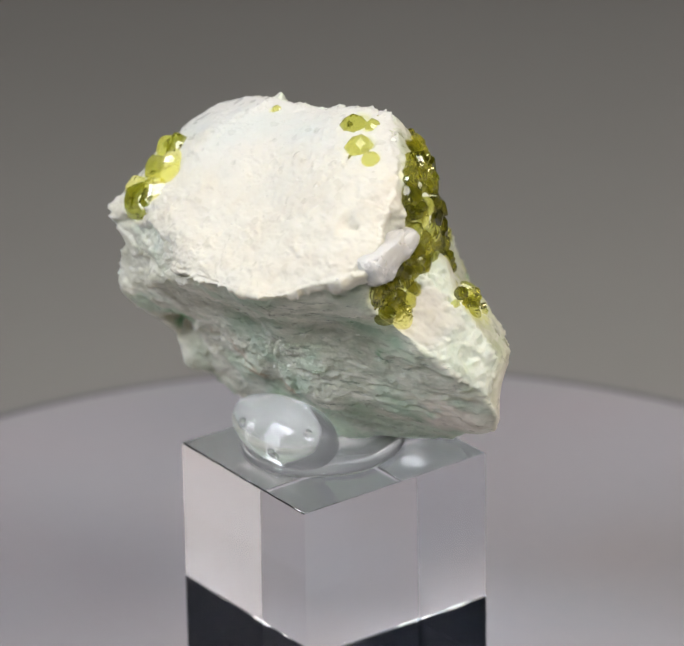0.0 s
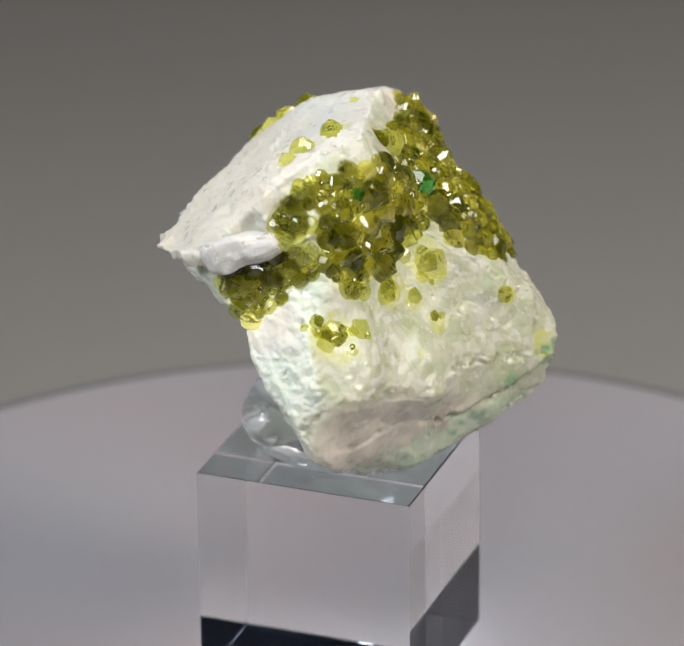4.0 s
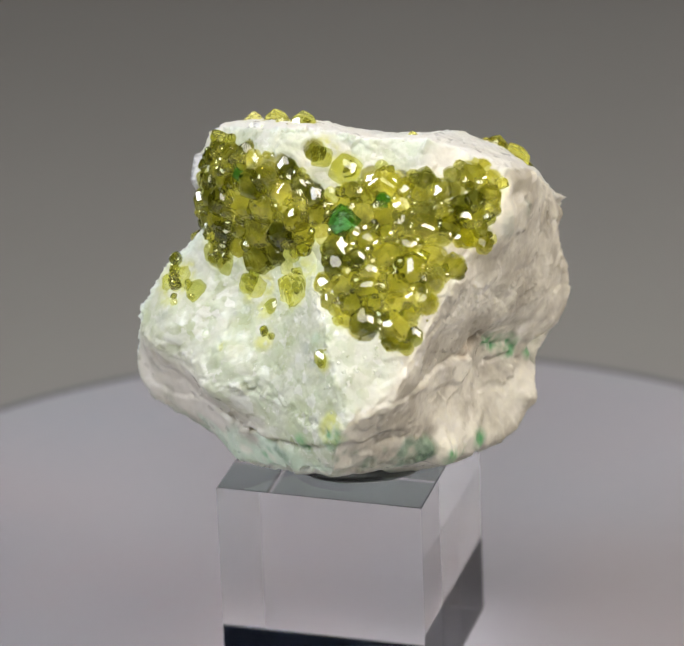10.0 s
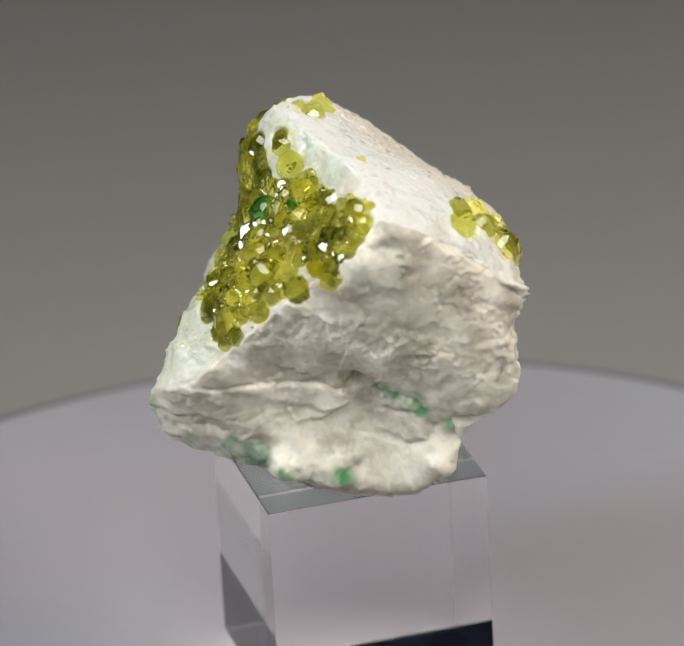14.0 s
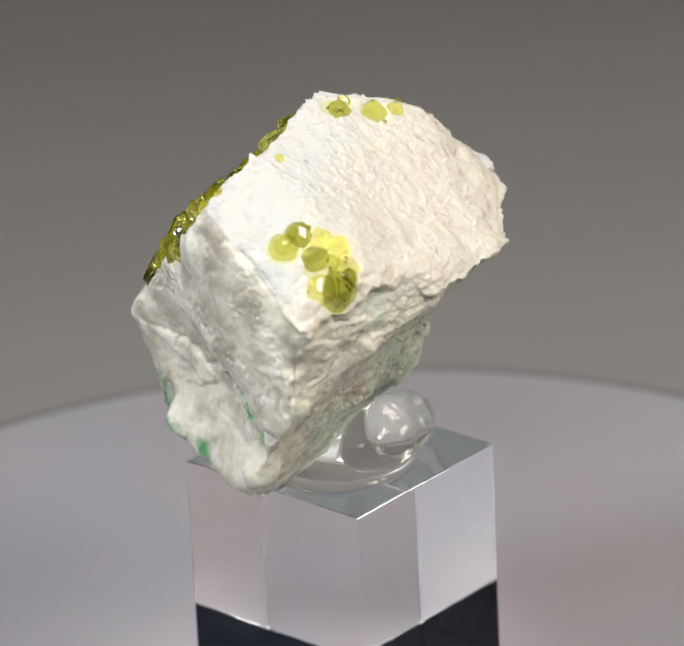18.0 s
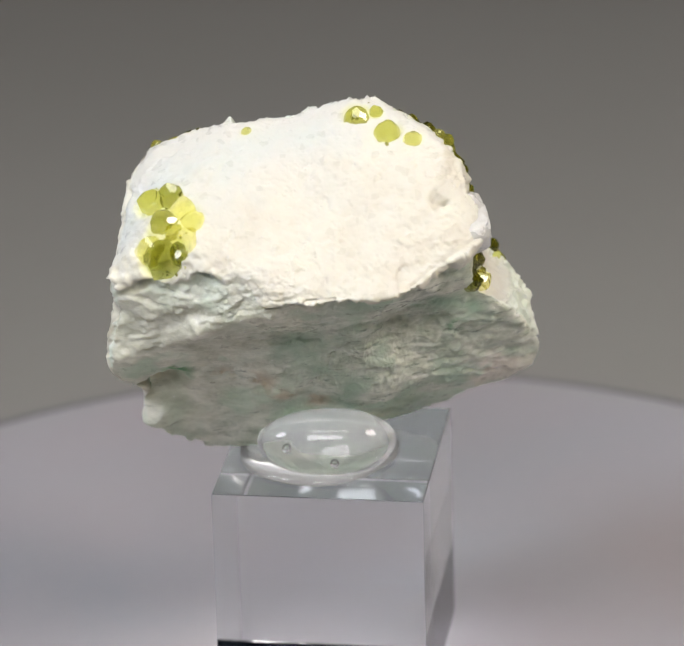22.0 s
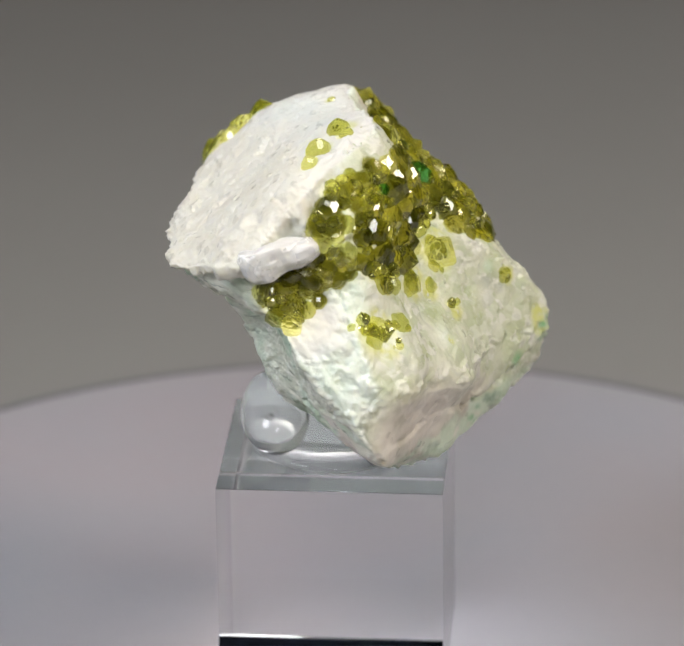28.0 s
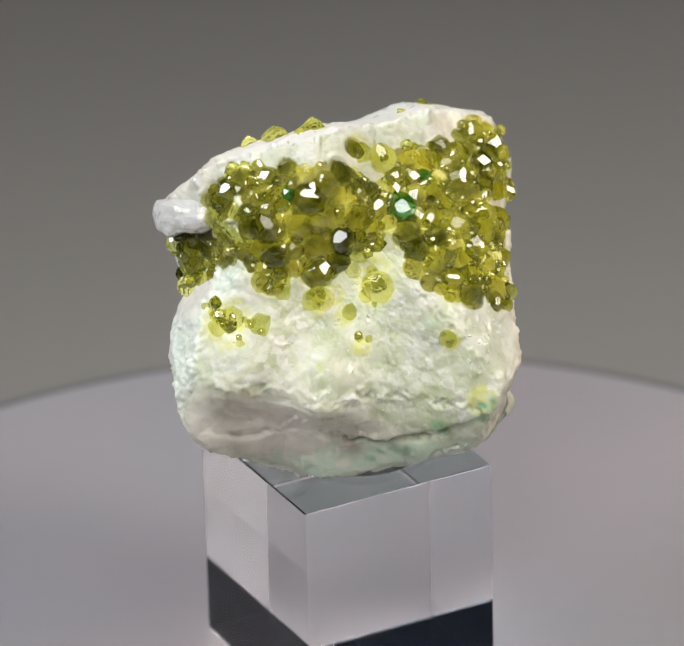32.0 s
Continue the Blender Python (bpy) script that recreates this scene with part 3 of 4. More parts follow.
GARNETS_TOP = [
    (-18.4, 9.9, 60.1, 1.6), (-17.3, 8.0, 60.9, 1.5), (-17.8, 5.6, 60.2, 1.3), (-18.0, 3.7, 59.3, 1.2), (-19.8, 6.8, 58.9, 1.4), (-19.9, 3.4, 57.5, 1.4),
    (-22.0, 6.7, 56.3, 1.5), (-21.7, 5.0, 55.7, 2.0), (-20.6, 3.4, 56.4, 1.1), (-19.9, 4.9, 58.3, 0.9)]
GARNETS_PALE = [
    (11.9, -1.2, 50.0, 1.3), (9.3, 3.3, 52.8, 1.1), (11.6, -0.2, 49.9, 1.6), (13.0, 14.5, 46.3, 1.2),
    (14.7, -10.1, 48.6, 1.4), (15.1, -6.9, 48.1, 1.3), (15.2, -11.3, 47.8, 1.1), (12.4, -6.9, 52.4, 1.4), (12.4, -4.6, 51.4, 1.1), (11.6, 3.1, 48.4, 1.0)]
GARNETS_CROWN = [
    (2.7, -1.6, 66.5, 1.5), (4.7, -2.6, 66.8, 0.8), (3.2, -5.7, 65.7, 1.4), (4.3, -8.4, 65.1, 1.0), (-5.9, 7.2, 65.2, 0.6), (2.7, 6.0, 63.5, 1.7),
    (4.4, 3.9, 64.7, 1.1), (10.4, 6.2, 51.3, 1.7)]
ALL_LARGE = GARNETS_MIDDLE + GARNETS_RIDGE + GARNETS_LOWER + GARNETS_SIDE
GREEN_SPOTS = [
    (-21.0, 7.5, 39.5, 1.2), (15.0, 6.0, 32.6, 1.0), (-3.0, 18.0, 31.7, 1.0), (-11.2, 13.8, 41.4, 1.1), (-13.3, 13.7, 40.0, 1.2),
    (5.0, -13.8, 44.0, 0.9), (14.8, 17.9, 39.2, 1.4), (15.7, 13.2, 36.7, 1.0), (-10.1, 14.2, 42.3, 1.0), (-14.1, 13.6, 39.2, 1.2),
    (-17.6, 13.1, 37.9, 1.0), (-6.3, 17.0, 31.8, 1.2), (-0.4, 18.5, 32.5, 1.0), (-17.9, 7.6, 39.7, 1.6)]


def rock_radius(u):
    q = np.maximum(u @ FACES.T, 1e-6)
    r = 0.02 * (q ** 44).sum(1) ** (-1 / 44)
    c = SWELLS[:, :3] / np.linalg.norm(SWELLS[:, :3], axis=1)[:, None]
    return r * np.exp((SWELLS[:, 3] * np.exp(np.exp(SWELLS[:, 4]) * (u @ c.T - 1))).sum(1))


def chipped_edges(u):
    """0 to 1: how near a direction lies to an edge between two of the rock's broad faces."""
    q = np.sort(np.maximum(u @ FACES.T, 1e-6), axis=1)
    return step(q[:, -2] / q[:, -1], 0.965, 0.994)


def reach(p, spots, soft=0.25):
    """0 to 1: how far inside any of the spots a point lies."""
    out = np.zeros(len(p))
    for x, y, z, r in spots:
        d = np.linalg.norm(p - np.array((x, y, z)) / 1000, axis=1) * 1000
        out = np.maximum(out, np.clip((r - d) / (soft * r) + 0.5, 0, 1))
    return out


CRUSTS = CRUST_FRONT + CRUST_LOWER + CRUST_SIDE + CRUST_TOP


def step(x, lo, hi):
    t = np.clip((x - lo) / (hi - lo), 0, 1)
    return t * t * (3 - 2 * t)


def broken_relief(p, n):
    """Heights of the cracks, ledges, knobs and hollows at each point."""
    h = np.zeros(len(p))
    mm = p * 1000 + 0.45 * np.stack([fbm(p, 0.0022, 3, 101), fbm(p, 0.0022, 3, 102), fbm(p, 0.0022, 3, 103)], 1)
    for x, y, z, r, high in BREAKS:
        d = ((mm - (x, y, z)) ** 2).sum(1) / r ** 2
        h += high * np.exp(-d ** 1.4)
    ragged = step(fbm(p, 0.0016, 3, 104), -0.9, 0.5)
    for depth, width, lift, line in CREASES_BACK + CREASES_UNDER + CREASES_FRONT:
        best, side = np.full(len(p), 99.0), np.zeros(len(p))
        near = np.flatnonzero(np.linalg.norm(mm - np.mean(line, axis=0), axis=1) < 4 + np.ptp(np.array(line), axis=0).max())
        q = mm[near]
        b, up = best[near], side[near]
        for a, c in zip(line, line[1:]):
            a, c = np.array(a), np.array(c)
            k = np.clip((q - a) @ (c - a) / ((c - a) @ (c - a)), 0, 1)
            away = q - a - k[:, None] * (c - a)
            d = np.linalg.norm(away, axis=1)
            up, b = np.where(d < b, away[:, 2], up), np.minimum(b, d)
        cut = -0.75 * depth * np.exp(-(b / width) ** 2) * ragged[near]
        h[near] += cut + 0.7 * lift * step(-up, 0.0, 0.25) * np.exp(-(b / 2.2) ** 2)
    return h / 1000


def build_rock(specimen):
    me, u = ball_mesh(8)
    p = HEART + u * rock_radius(u)[:, None]
    set_points(me, p)
    n = np.empty(len(p) * 3)
    me.vertices.foreach_get("normal", n)
    n = n.reshape(-1, 3)
    wob = fbm(p, 0.004, 3, 11) * 0.12
    top = step(n @ np.array((-0.36, -0.22, 0.90)) + wob, 0.46, 0.66)
    under = step(n @ np.array((-0.43, -0.68, -0.60)) + wob, 0.40, 0.66)
    beige = np.maximum(np.maximum(step(n @ np.array((-0.30, 0.95, -0.10)) + wob, 0.38, 0.78), step(n @ np.array((-0.30, 0.85, -0.45)) + wob, 0.40, 0.70)), reach(p, BEIGE_SPOTS, 0.7))
    plate = step(p[:, 1], 0.0095, 0.0120) * step(-p[:, 0], -0.006, -0.001) * step(n[:, 1] + wob, 0.1, 0.35) * (1 - top)
    beige = np.maximum(beige, plate)
    warm = step(-p[:, 0] + 0.003 * fbm(p, 0.005, 2, 33), 0.009, 0.016) * under * 0.55
    low = step(-n[:, 2] + wob, 0.35, 0.7)
    cream = step(p @ np.array((-0.55, -0.83, 0.0)) + 0.003 * fbm(p, 0.006, 3, 131), 0.001, 0.009)
    front = step(n @ np.array((0.90, 0.35, 0.10)) + wob, 0.45, 0.75)
    brown = 0.8 * reach(p, BROWN_SPOTS, 0.9) * step(fbm(p, 0.0014, 3, 141), -0.7, 0.3)
    gap = reach(p, WHITE_GAPS, 0.4)
    crust = np.maximum(reach(p, CRUSTS), reach(p, ALL_LARGE)) * (1 - gap)
    vivid = 0.9 * reach(p, GREEN_SPOTS, 1.1) * step(fbm(p, 0.0013, 3, 5), -0.6, 0.5)
    vivid = np.maximum(vivid, 0.92 * reach(p, GREEN_DOTS, 0.9) * step(fbm(p, 0.0009, 3, 151), -0.8, 0.4))
    yellow = np.maximum(np.maximum(reach(p, CRUSTS, 0.7) * 0.35, reach(p, CRUST_TOP, 0.3) * 0.55), reach(p, LONE, 0.7) * 0.85 * step(fbm(p, 0.0011, 3, 153), -0.6, 0.4))
    bed = (1 - gap) * step(np.maximum(reach(p, CRUST_FRONT + CRUST_LOWER + CRUST_SIDE), reach(p, ALL_LARGE)) + 0.3 * fbm(p, 0.0012, 2, 71), 0.55, 0.85)
    pink = reach(p, PINK_SPOTS, 0.5) * step(fbm(p, 0.003, 3, 73), -0.7, -0.1) * (1 - 0.7 * step(-p[:, 2], -0.0345, -0.033))
    rim = step(fbm(p, 0.002, 3, 35), -0.8, 0.3) * step(-p[:, 2] + 0.0012 * fbm(p, 0.003, 2, 31), -0.0358, -0.0335) * np.clip(front + 0.45 * beige, 0, 1)
    pale = np.maximum(step(fbm(p, 0.006, 3, 21) + low * 0.5 - 0.9 * top, 0.6, 1.05) * 0.55 * (1 - 0.75 * beige) * (1 - step(p[:, 2], 0.052, 0.057)), rim * 0.75)
    pale = pale * (1 - 0.9 * plate)
    green_shade = (0.95 - 0.65 * step(p[:, 2], 0.050, 0.055)) * reach(p, GREEN_SHADE_SPOTS, 0.5) * step(fbm(p, 0.0025, 3, 37), -0.5, 0.2)
    h = 0.00030 * fbm(p, 0.006, 3, 1) + 0.00010 * (1 - 0.6 * front) * fbm(p, 0.0015, 3, 2)
    sugar = front * (1 - crust) * (1 - beige)
    h += sugar * (0.00022 * fbm(p, 0.0030, 2, 3) + 0.00013 * dome_noise(p, 0.0026, 3) + 0.00004 * facet_noise(p, 0.0012, 9))
    h += beige * (0.00018 * fbm(p, 0.0050, 2, 4) + 0.00015 * facet_noise(p, 0.0046, 8) + 0.00003 * facet_noise(p, 0.0018, 13))
    ledge = p[:, 2] - 0.0405 - 0.12 * p[:, 0] + 0.0009 * fbm(p, 0.004, 3, 41)
    cliff = step(n @ np.array((-0.30, 0.95, -0.10)), 0.75, 0.9)
    h += cliff * (0.0003 * step(ledge, -0.0002, 0.0006) - 0.0003 * step(fbm(p, 0.003, 2, 49), 0.0, 0.6) * np.exp(-((ledge + 0.0002) / 0.0003) ** 2))
    foot = p[:, 2] - 0.0345 - 0.23 * (p[:, 1] - 0.0035) + 0.0006 * fbm(p, 0.003, 3, 43)
    shelf = step(p[:, 1], 0.0015, 0.0035) * step(n[:, 0] + 0.5 * n[:, 1], 0.35, 0.6) * (1 - step(foot, 0.002, 0.004))
    h += shelf * (0.0004 * step(foot, -0.0002, 0.0003) - 0.0005 * step(fbm(p, 0.0035, 2, 47), 0.0, 0.5) * np.exp(-((foot + 0.0003) / 0.00045) ** 2) - 0.0003)
    lay = p @ np.array(((0.75, 0.1, 0.3), (-0.6, 0.35, 0.9), (0.2, -0.3, 2.2)))
    h += under * (0.00022 * facet_noise(lay, 0.0044, 5) + 0.00006 * facet_noise(lay, 0.0014, 6))
    seam = p @ np.array((0.30, 0.35, 1.4))
    h += top * (0.00010 * facet_noise(p, 0.0042, 7) + cream * (0.00009 * facet_noise(lay, 0.0034, 17) + 0.00004 * fbm(p, 0.0011, 2, 9)) + 0.00003 * fbm(p, 0.0008, 2, 9) - 0.00018 * step(fbm(np.stack([p[:, 0] * 0.35, p[:, 1] * 0.35, seam], 1), 0.0012, 2, 51), 0.9, 1.3))
    lip = top * (1 - top) * 4
    broken = (1 - top) * (1 - beige) * (1 - under) * (1 - crust)
    h += broken * (1 - 0.85 * front) * (0.00035 * facet_noise(p, 0.0050, 91) + 0.00015 * facet_noise(p, 0.0019, 95))
    h += lip * (0.00025 * fbm(p, 0.0025, 3, 61) + 0.00025 * facet_noise(lay, 0.0022, 62))
    # a ragged slab of the top layer juts out over the underside
    flat = top > 0.9
    terms = lambda q: np.stack([np.ones(len(q)), q[:, 0], q[:, 1], q[:, 0] ** 2, q[:, 0] * q[:, 1], q[:, 1] ** 2], 1)
    fit = np.linalg.lstsq(terms(p[flat] * 1000), p[flat, 2], rcond=None)[0]
    sunk = terms(p * 1000) @ fit - p[:, 2]
    facing = step(u @ np.array((-0.55, -0.83, 0.0)), -0.1, 0.25) * (1 - crust) * (1 - front)
    thick = 0.0013 + 0.0011 * fbm(p, 0.0040, 3, 63)
    slab = facing * step(thick - sunk, -0.0002, 0.0002) * step(0.006 - np.abs(sunk), 0, 0.001)
    ragged = 0.00045 * fbm(p * np.array((1, 1, 0.35)), 0.0034, 4, 65) + 0.00020 * facet_noise(p * np.array((1, 1, 0.5)), 0.0022, 66)
    h += slab * (1 - 0.85 * top) * (0.00045 + ragged) - facing * (1 - slab) * (1 - top) * 0.0003 * step(0.004 - sunk, 0, 0.003)
    top = np.maximum(top, slab * 0.9)
    h += (1 - crust) * (1 - 0.75 * beige) * (1 - 0.8 * front) * step(fbm(p, 0.006, 3, 87), -0.3, 0.6) * (0.00005 * facet_noise(p, 0.0011, 77) + 0.00009 * facet_noise(p, 0.0027, 83))
    edge = chipped_edges(u) * (1 - crust) * (1 - 0.5 * beige) * (1 - 0.65 * np.maximum(top, under))
    h += edge * (0.00030 * facet_noise(p, 0.0017, 161) + 0.00016 * facet_noise(p, 0.0008, 163) - 0.00006)
    h -= crust * 0.00035 + (1 - crust) * (0.00018 + 0.00009 * sugar)
    h += broken_relief(p, n)
    h += (1 - crust) * (1 - 0.75 * top) * (1 - 0.9 * front) * (1 - 0.85 * beige) * (1 - 0.6 * under) * (0.00019 * facet_noise(p, 0.0021, 121) + 0.00009 * facet_noise(p, 0.0008, 127))
    h += (1 - crust) * (1 - 0.8 * beige) * (0.00003 - 0.00001 * top + 0.00002 * under) * facet_noise(p, 0.00055, 137)
    p = p + n * h[:, None]
    p[:, 2] = np.maximum(p[:, 2], TOP + 0.0006)
    set_points(me, p)
    for key, value in (("top_zone", top), ("under_zone", under), ("beige_zone", beige), ("front_zone", front), ("vivid_green", vivid), ("yellow_stain", yellow), ("pale_green", pale), ("crust_zone", bed), ("warm_side", warm), ("grey_green", green_shade), ("pink_grey", pink), ("cream_side", cream), ("brown_stain", brown)):
        me.attributes.new(key, "FLOAT", "POINT").data.foreach_set("value", value.astype(np.float32))
    me.materials.append(M_ROCK)
    ob = smooth(new("matrix_rock", me))
    ob.parent = specimen
    tagged(ob, "rough white rock with grey-green layered underside")
    rng = np.random.default_rng(4)
    dice = rng.random(len(p))
    bare = (1 - crust) * (1 - beige)
    for name, chance, lo, hi, sink, material, label in (
            ("sugary_calcite", 0.035 * np.maximum(front * (1 - top), step(n @ np.array((0.75, 0.25, 0.60)) + wob, 0.80, 0.92)) * bare, 0.06, 0.15, 0.75, M_GRAIN, "sugary translucent calcite grains"),
            ("ridge_calcite", 0.010 * step(n @ np.array((0.47, 0.12, 0.87)) + wob, 0.87, 0.95) * (1 - crust) + 0.045 * reach(p, SUGARY_EDGE, 0.8) * (1 - crust), 0.15, 0.45, 0.45, M_GRAIN, "small clear calcite crystals on the ridge"),
            ("crumb_layer", 0.007 * np.clip(top + 0.8 * lip, 0, 1) * bare + 0.003 * (1 - top) * (1 - crust), 0.07, 0.17, 0.5, M_CRUMB, "fine cream crumbs"),
            ("garnet_crumb", 0.006 * (crust > 0.5) + 0.010 * np.maximum(reach(p, CRUSTS, 1.0) * (crust < 0.5), 0.25 * reach(p, LONE, 0.8)), 0.20, 0.45, 0.25, M_CHIPS, "small yellow-green garnet chips")):
        pick = np.flatnonzero(dice < chance)
        r = rng.uniform(lo, hi, len(pick)) * rng.uniform(0.7, 1.0, len(pick)) / 1000
        centre = p[pick] - n[pick] * (r * sink)[:, None]
        tagged(grains(name, centre, r, material, specimen, rng), label, kind="stuff")
    return ob


CORNERS = np.array([(x, y, z) for x in (-1, 1) for y in (-1, 1) for z in (-1, 1)], float)
SIDES = np.array([(0, 1, 3, 2), (4, 6, 7, 5), (0, 4, 5, 1), (2, 3, 7, 6), (0, 2, 6, 4), (1, 5, 7, 3)])


def grains(name, centre, r, material, parent, rng):
    """Many small broken grains, each a skewed six-sided lump turned at random, joined."""
    count = len(centre)
    q = rng.normal(size=(count, 4))
    w, x, y, z = (q / np.linalg.norm(q, axis=1)[:, None]).T
    turn = np.stack([np.stack([1 - 2 * (y * y + z * z), 2 * (x * y - z * w), 2 * (x * z + y * w)], 1),
                     np.stack([2 * (x * y + z * w), 1 - 2 * (x * x + z * z), 2 * (y * z - x * w)], 1),
                     np.stack([2 * (x * z - y * w), 2 * (y * z + x * w), 1 - 2 * (x * x + y * y)], 1)], 1)
    local = CORNERS[None] * rng.uniform(0.45, 0.85, (count, 1, 3)) * rng.uniform(0.75, 1.1, (count, 8, 1))
    verts = np.einsum("nij,nkj->nki", turn, local) * r[:, None, None] + centre[:, None, :]
    faces = (np.arange(count)[:, None, None] * 8 + SIDES[None]).reshape(-1, 4)
    me = bpy.data.meshes.new(name)
    me.from_pydata(verts.reshape(-1, 3).tolist(), [], faces.tolist())
    me.materials.append(material)
    ob = new(name, me)
    ob.parent = parent
    return ob


def garnet_mesh(k):
    """A garnet: twelve rhombic faces, more or less rounded off by twenty-four narrow ones, each at a slightly different depth."""
    rnd = random.Random(k)
    planes = []
    for a, b in itertools.product((-1, 1), repeat=2):
        planes += [(v, 1.0) for v in ((a, b, 0), (a, 0, b), (0, a, b))]
    cut = (1.02, 0.985, 1.06, 0.965, 1.03, 1.00, 1.07, 0.975)[k % 8]
    for a, b, c in itertools.product((-1, 1), repeat=3):
        planes += [(v, cut) for v in ((2 * a, b, c), (a, 2 * b, c), (a, b, 2 * c))]
    normal = np.array([v for v, _ in planes], float)
    normal /= np.linalg.norm(normal, axis=1)[:, None]
    away = np.array([d * rnd.uniform(0.95, 1.04) for _, d in planes])
    trio = np.array(list(itertools.combinations(range(len(planes)), 3)))
    m = normal[trio]
    good = np.abs(np.linalg.det(m)) > 0.02
    corner = np.linalg.solve(m[good], away[trio[good]][:, :, None])[:, :, 0]
    corner = corner[(corner @ normal.T <= away + 1e-6).all(1)]
    corner *= np.array([rnd.uniform(0.92, 1.08) for _ in range(3)])
    bm = bmesh.new()
    for v in corner:
        bm.verts.new(v)
    bmesh.ops.remove_doubles(bm, verts=bm.verts[:], dist=0.015)
    bmesh.ops.convex_hull(bm, input=bm.verts[:])
    bmesh.ops.delete(bm, geom=[v for v in bm.verts if not v.link_faces], context="VERTS")
    bmesh.ops.dissolve_limit(bm, angle_limit=0.03, verts=bm.verts[:], edges=bm.edges[:])
    me = bpy.data.meshes.new("garnet")
    bm.to_mesh(me)
    bm.free()
    return me


def build_garnets(specimen):
    rnd = random.Random(5)
    meshes = []
    for k in range(8):
        me = garnet_mesh(k)
        me.materials.append(M_GARNET)
        kinds = [me]
        for material in (M_GREEN, M_PALE, M_GARNET_SHADED):
            g = me.copy()
            g.materials.clear()
            g.materials.append(material)
            kinds.append(g)
        meshes.append(kinds)
    i = np.arange(16000) + 0.5
    ph, th = np.arccos(1 - 2 * i / 16000), math.pi * (1 + 5 ** 0.5) * i
    u = np.stack([np.cos(th) * np.sin(ph), np.sin(th) * np.sin(ph), np.cos(ph)], 1)
    p = HEART + u * rock_radius(u)[:, None]
    inside = reach(p, CRUST_FRONT + CRUST_LOWER + CRUST_SIDE, 0.02) > 0.5
    inside &= reach(p, WHITE_GAPS, 0.02) < 0.5
    spots = [(Vector(q), Vector(d)) for q, d in zip(p[inside], u[inside])]
    rnd.shuffle(spots)
    placed = []

    def put(q, d, r, kind=0, sink=0.0, label=""):
        ob = new("garnet", rnd.choice(meshes)[kind])
        ob.parent = specimen
        ob.location = q - d * sink
        ob.rotation_euler = [rnd.uniform(0, 6.28) for _ in range(3)]
        ob.scale = (r, r * rnd.uniform(0.92, 1.05), r)
        ob.visible_shadow = False
        placed.append((q, r))
        tagged(ob, label)

    for group, kind, sink, grow, label in (
            (GREEN_CRYSTALS, 1, 0.45, 1.0, "emerald green garnet"), (GARNETS_TOP, 0, 0.35, 1.05, "olive yellow garnet"), (GARNETS_CROWN, 2, 0.25, 1.0, "pale yellow garnet"),
            (GARNETS_PALE, 2, 0.70, 0.92, "pale yellow garnet"), (ALL_LARGE, 0, 0.5, 0.93, "")):
        for x, y, z, r in group:
            q = Vector((x, y, z)) / 1000
            if kind != 0 or group is not ALL_LARGE or all((q - o).length > 0.5 * max(r / 1000, ro) for o, ro in placed):
                # Most crystals low in the middle take the copy with painted shade.
                deep = kind == 0 and -15 < y < 6 and x > 0 and 51 < z < 59.5 and rnd.random() < 0.75
                put(q, (q - Vector(HEART)).normalized(), r * grow / 1000, 3 if deep else kind, sink * r / 1000, "olive garnet darkened for the shade of the recess" if deep else label)
    for x, y, z, r, count in SCATTER:
        q = Vector((x, y, z)) / 1000
        d = (q - Vector(HEART)).normalized()
        for _ in range(count):
            s = Vector((rnd.uniform(-1, 1), rnd.uniform(-1, 1), rnd.uniform(-1, 1)))
            rr = rnd.uniform(0.3, 0.75) * min(1, 0.5 + 0.3 * r) / 1000
            put(q + (s - d * s.dot(d)) * r / 1000, d, rr, 2, rr * 0.6, "pale yellow garnet")
    for r, least in ((0.0011, 0.80), (0.0008, 0.78), (0.0006, 0.75), (0.00045, 0.72)):
        for q, d in spots:
            if len(placed) < 296:
                rr = r * rnd.uniform(0.85, 1.15)
                if all((q - o).length > least * (rr + ro) for o, ro in placed):
                    put(q, d, rr, 2 if rnd.random() < 0.2 else 0, rr * rnd.uniform(0.0, 0.5))

    garnet_crust(specimen, spots, placed, meshes, rnd)


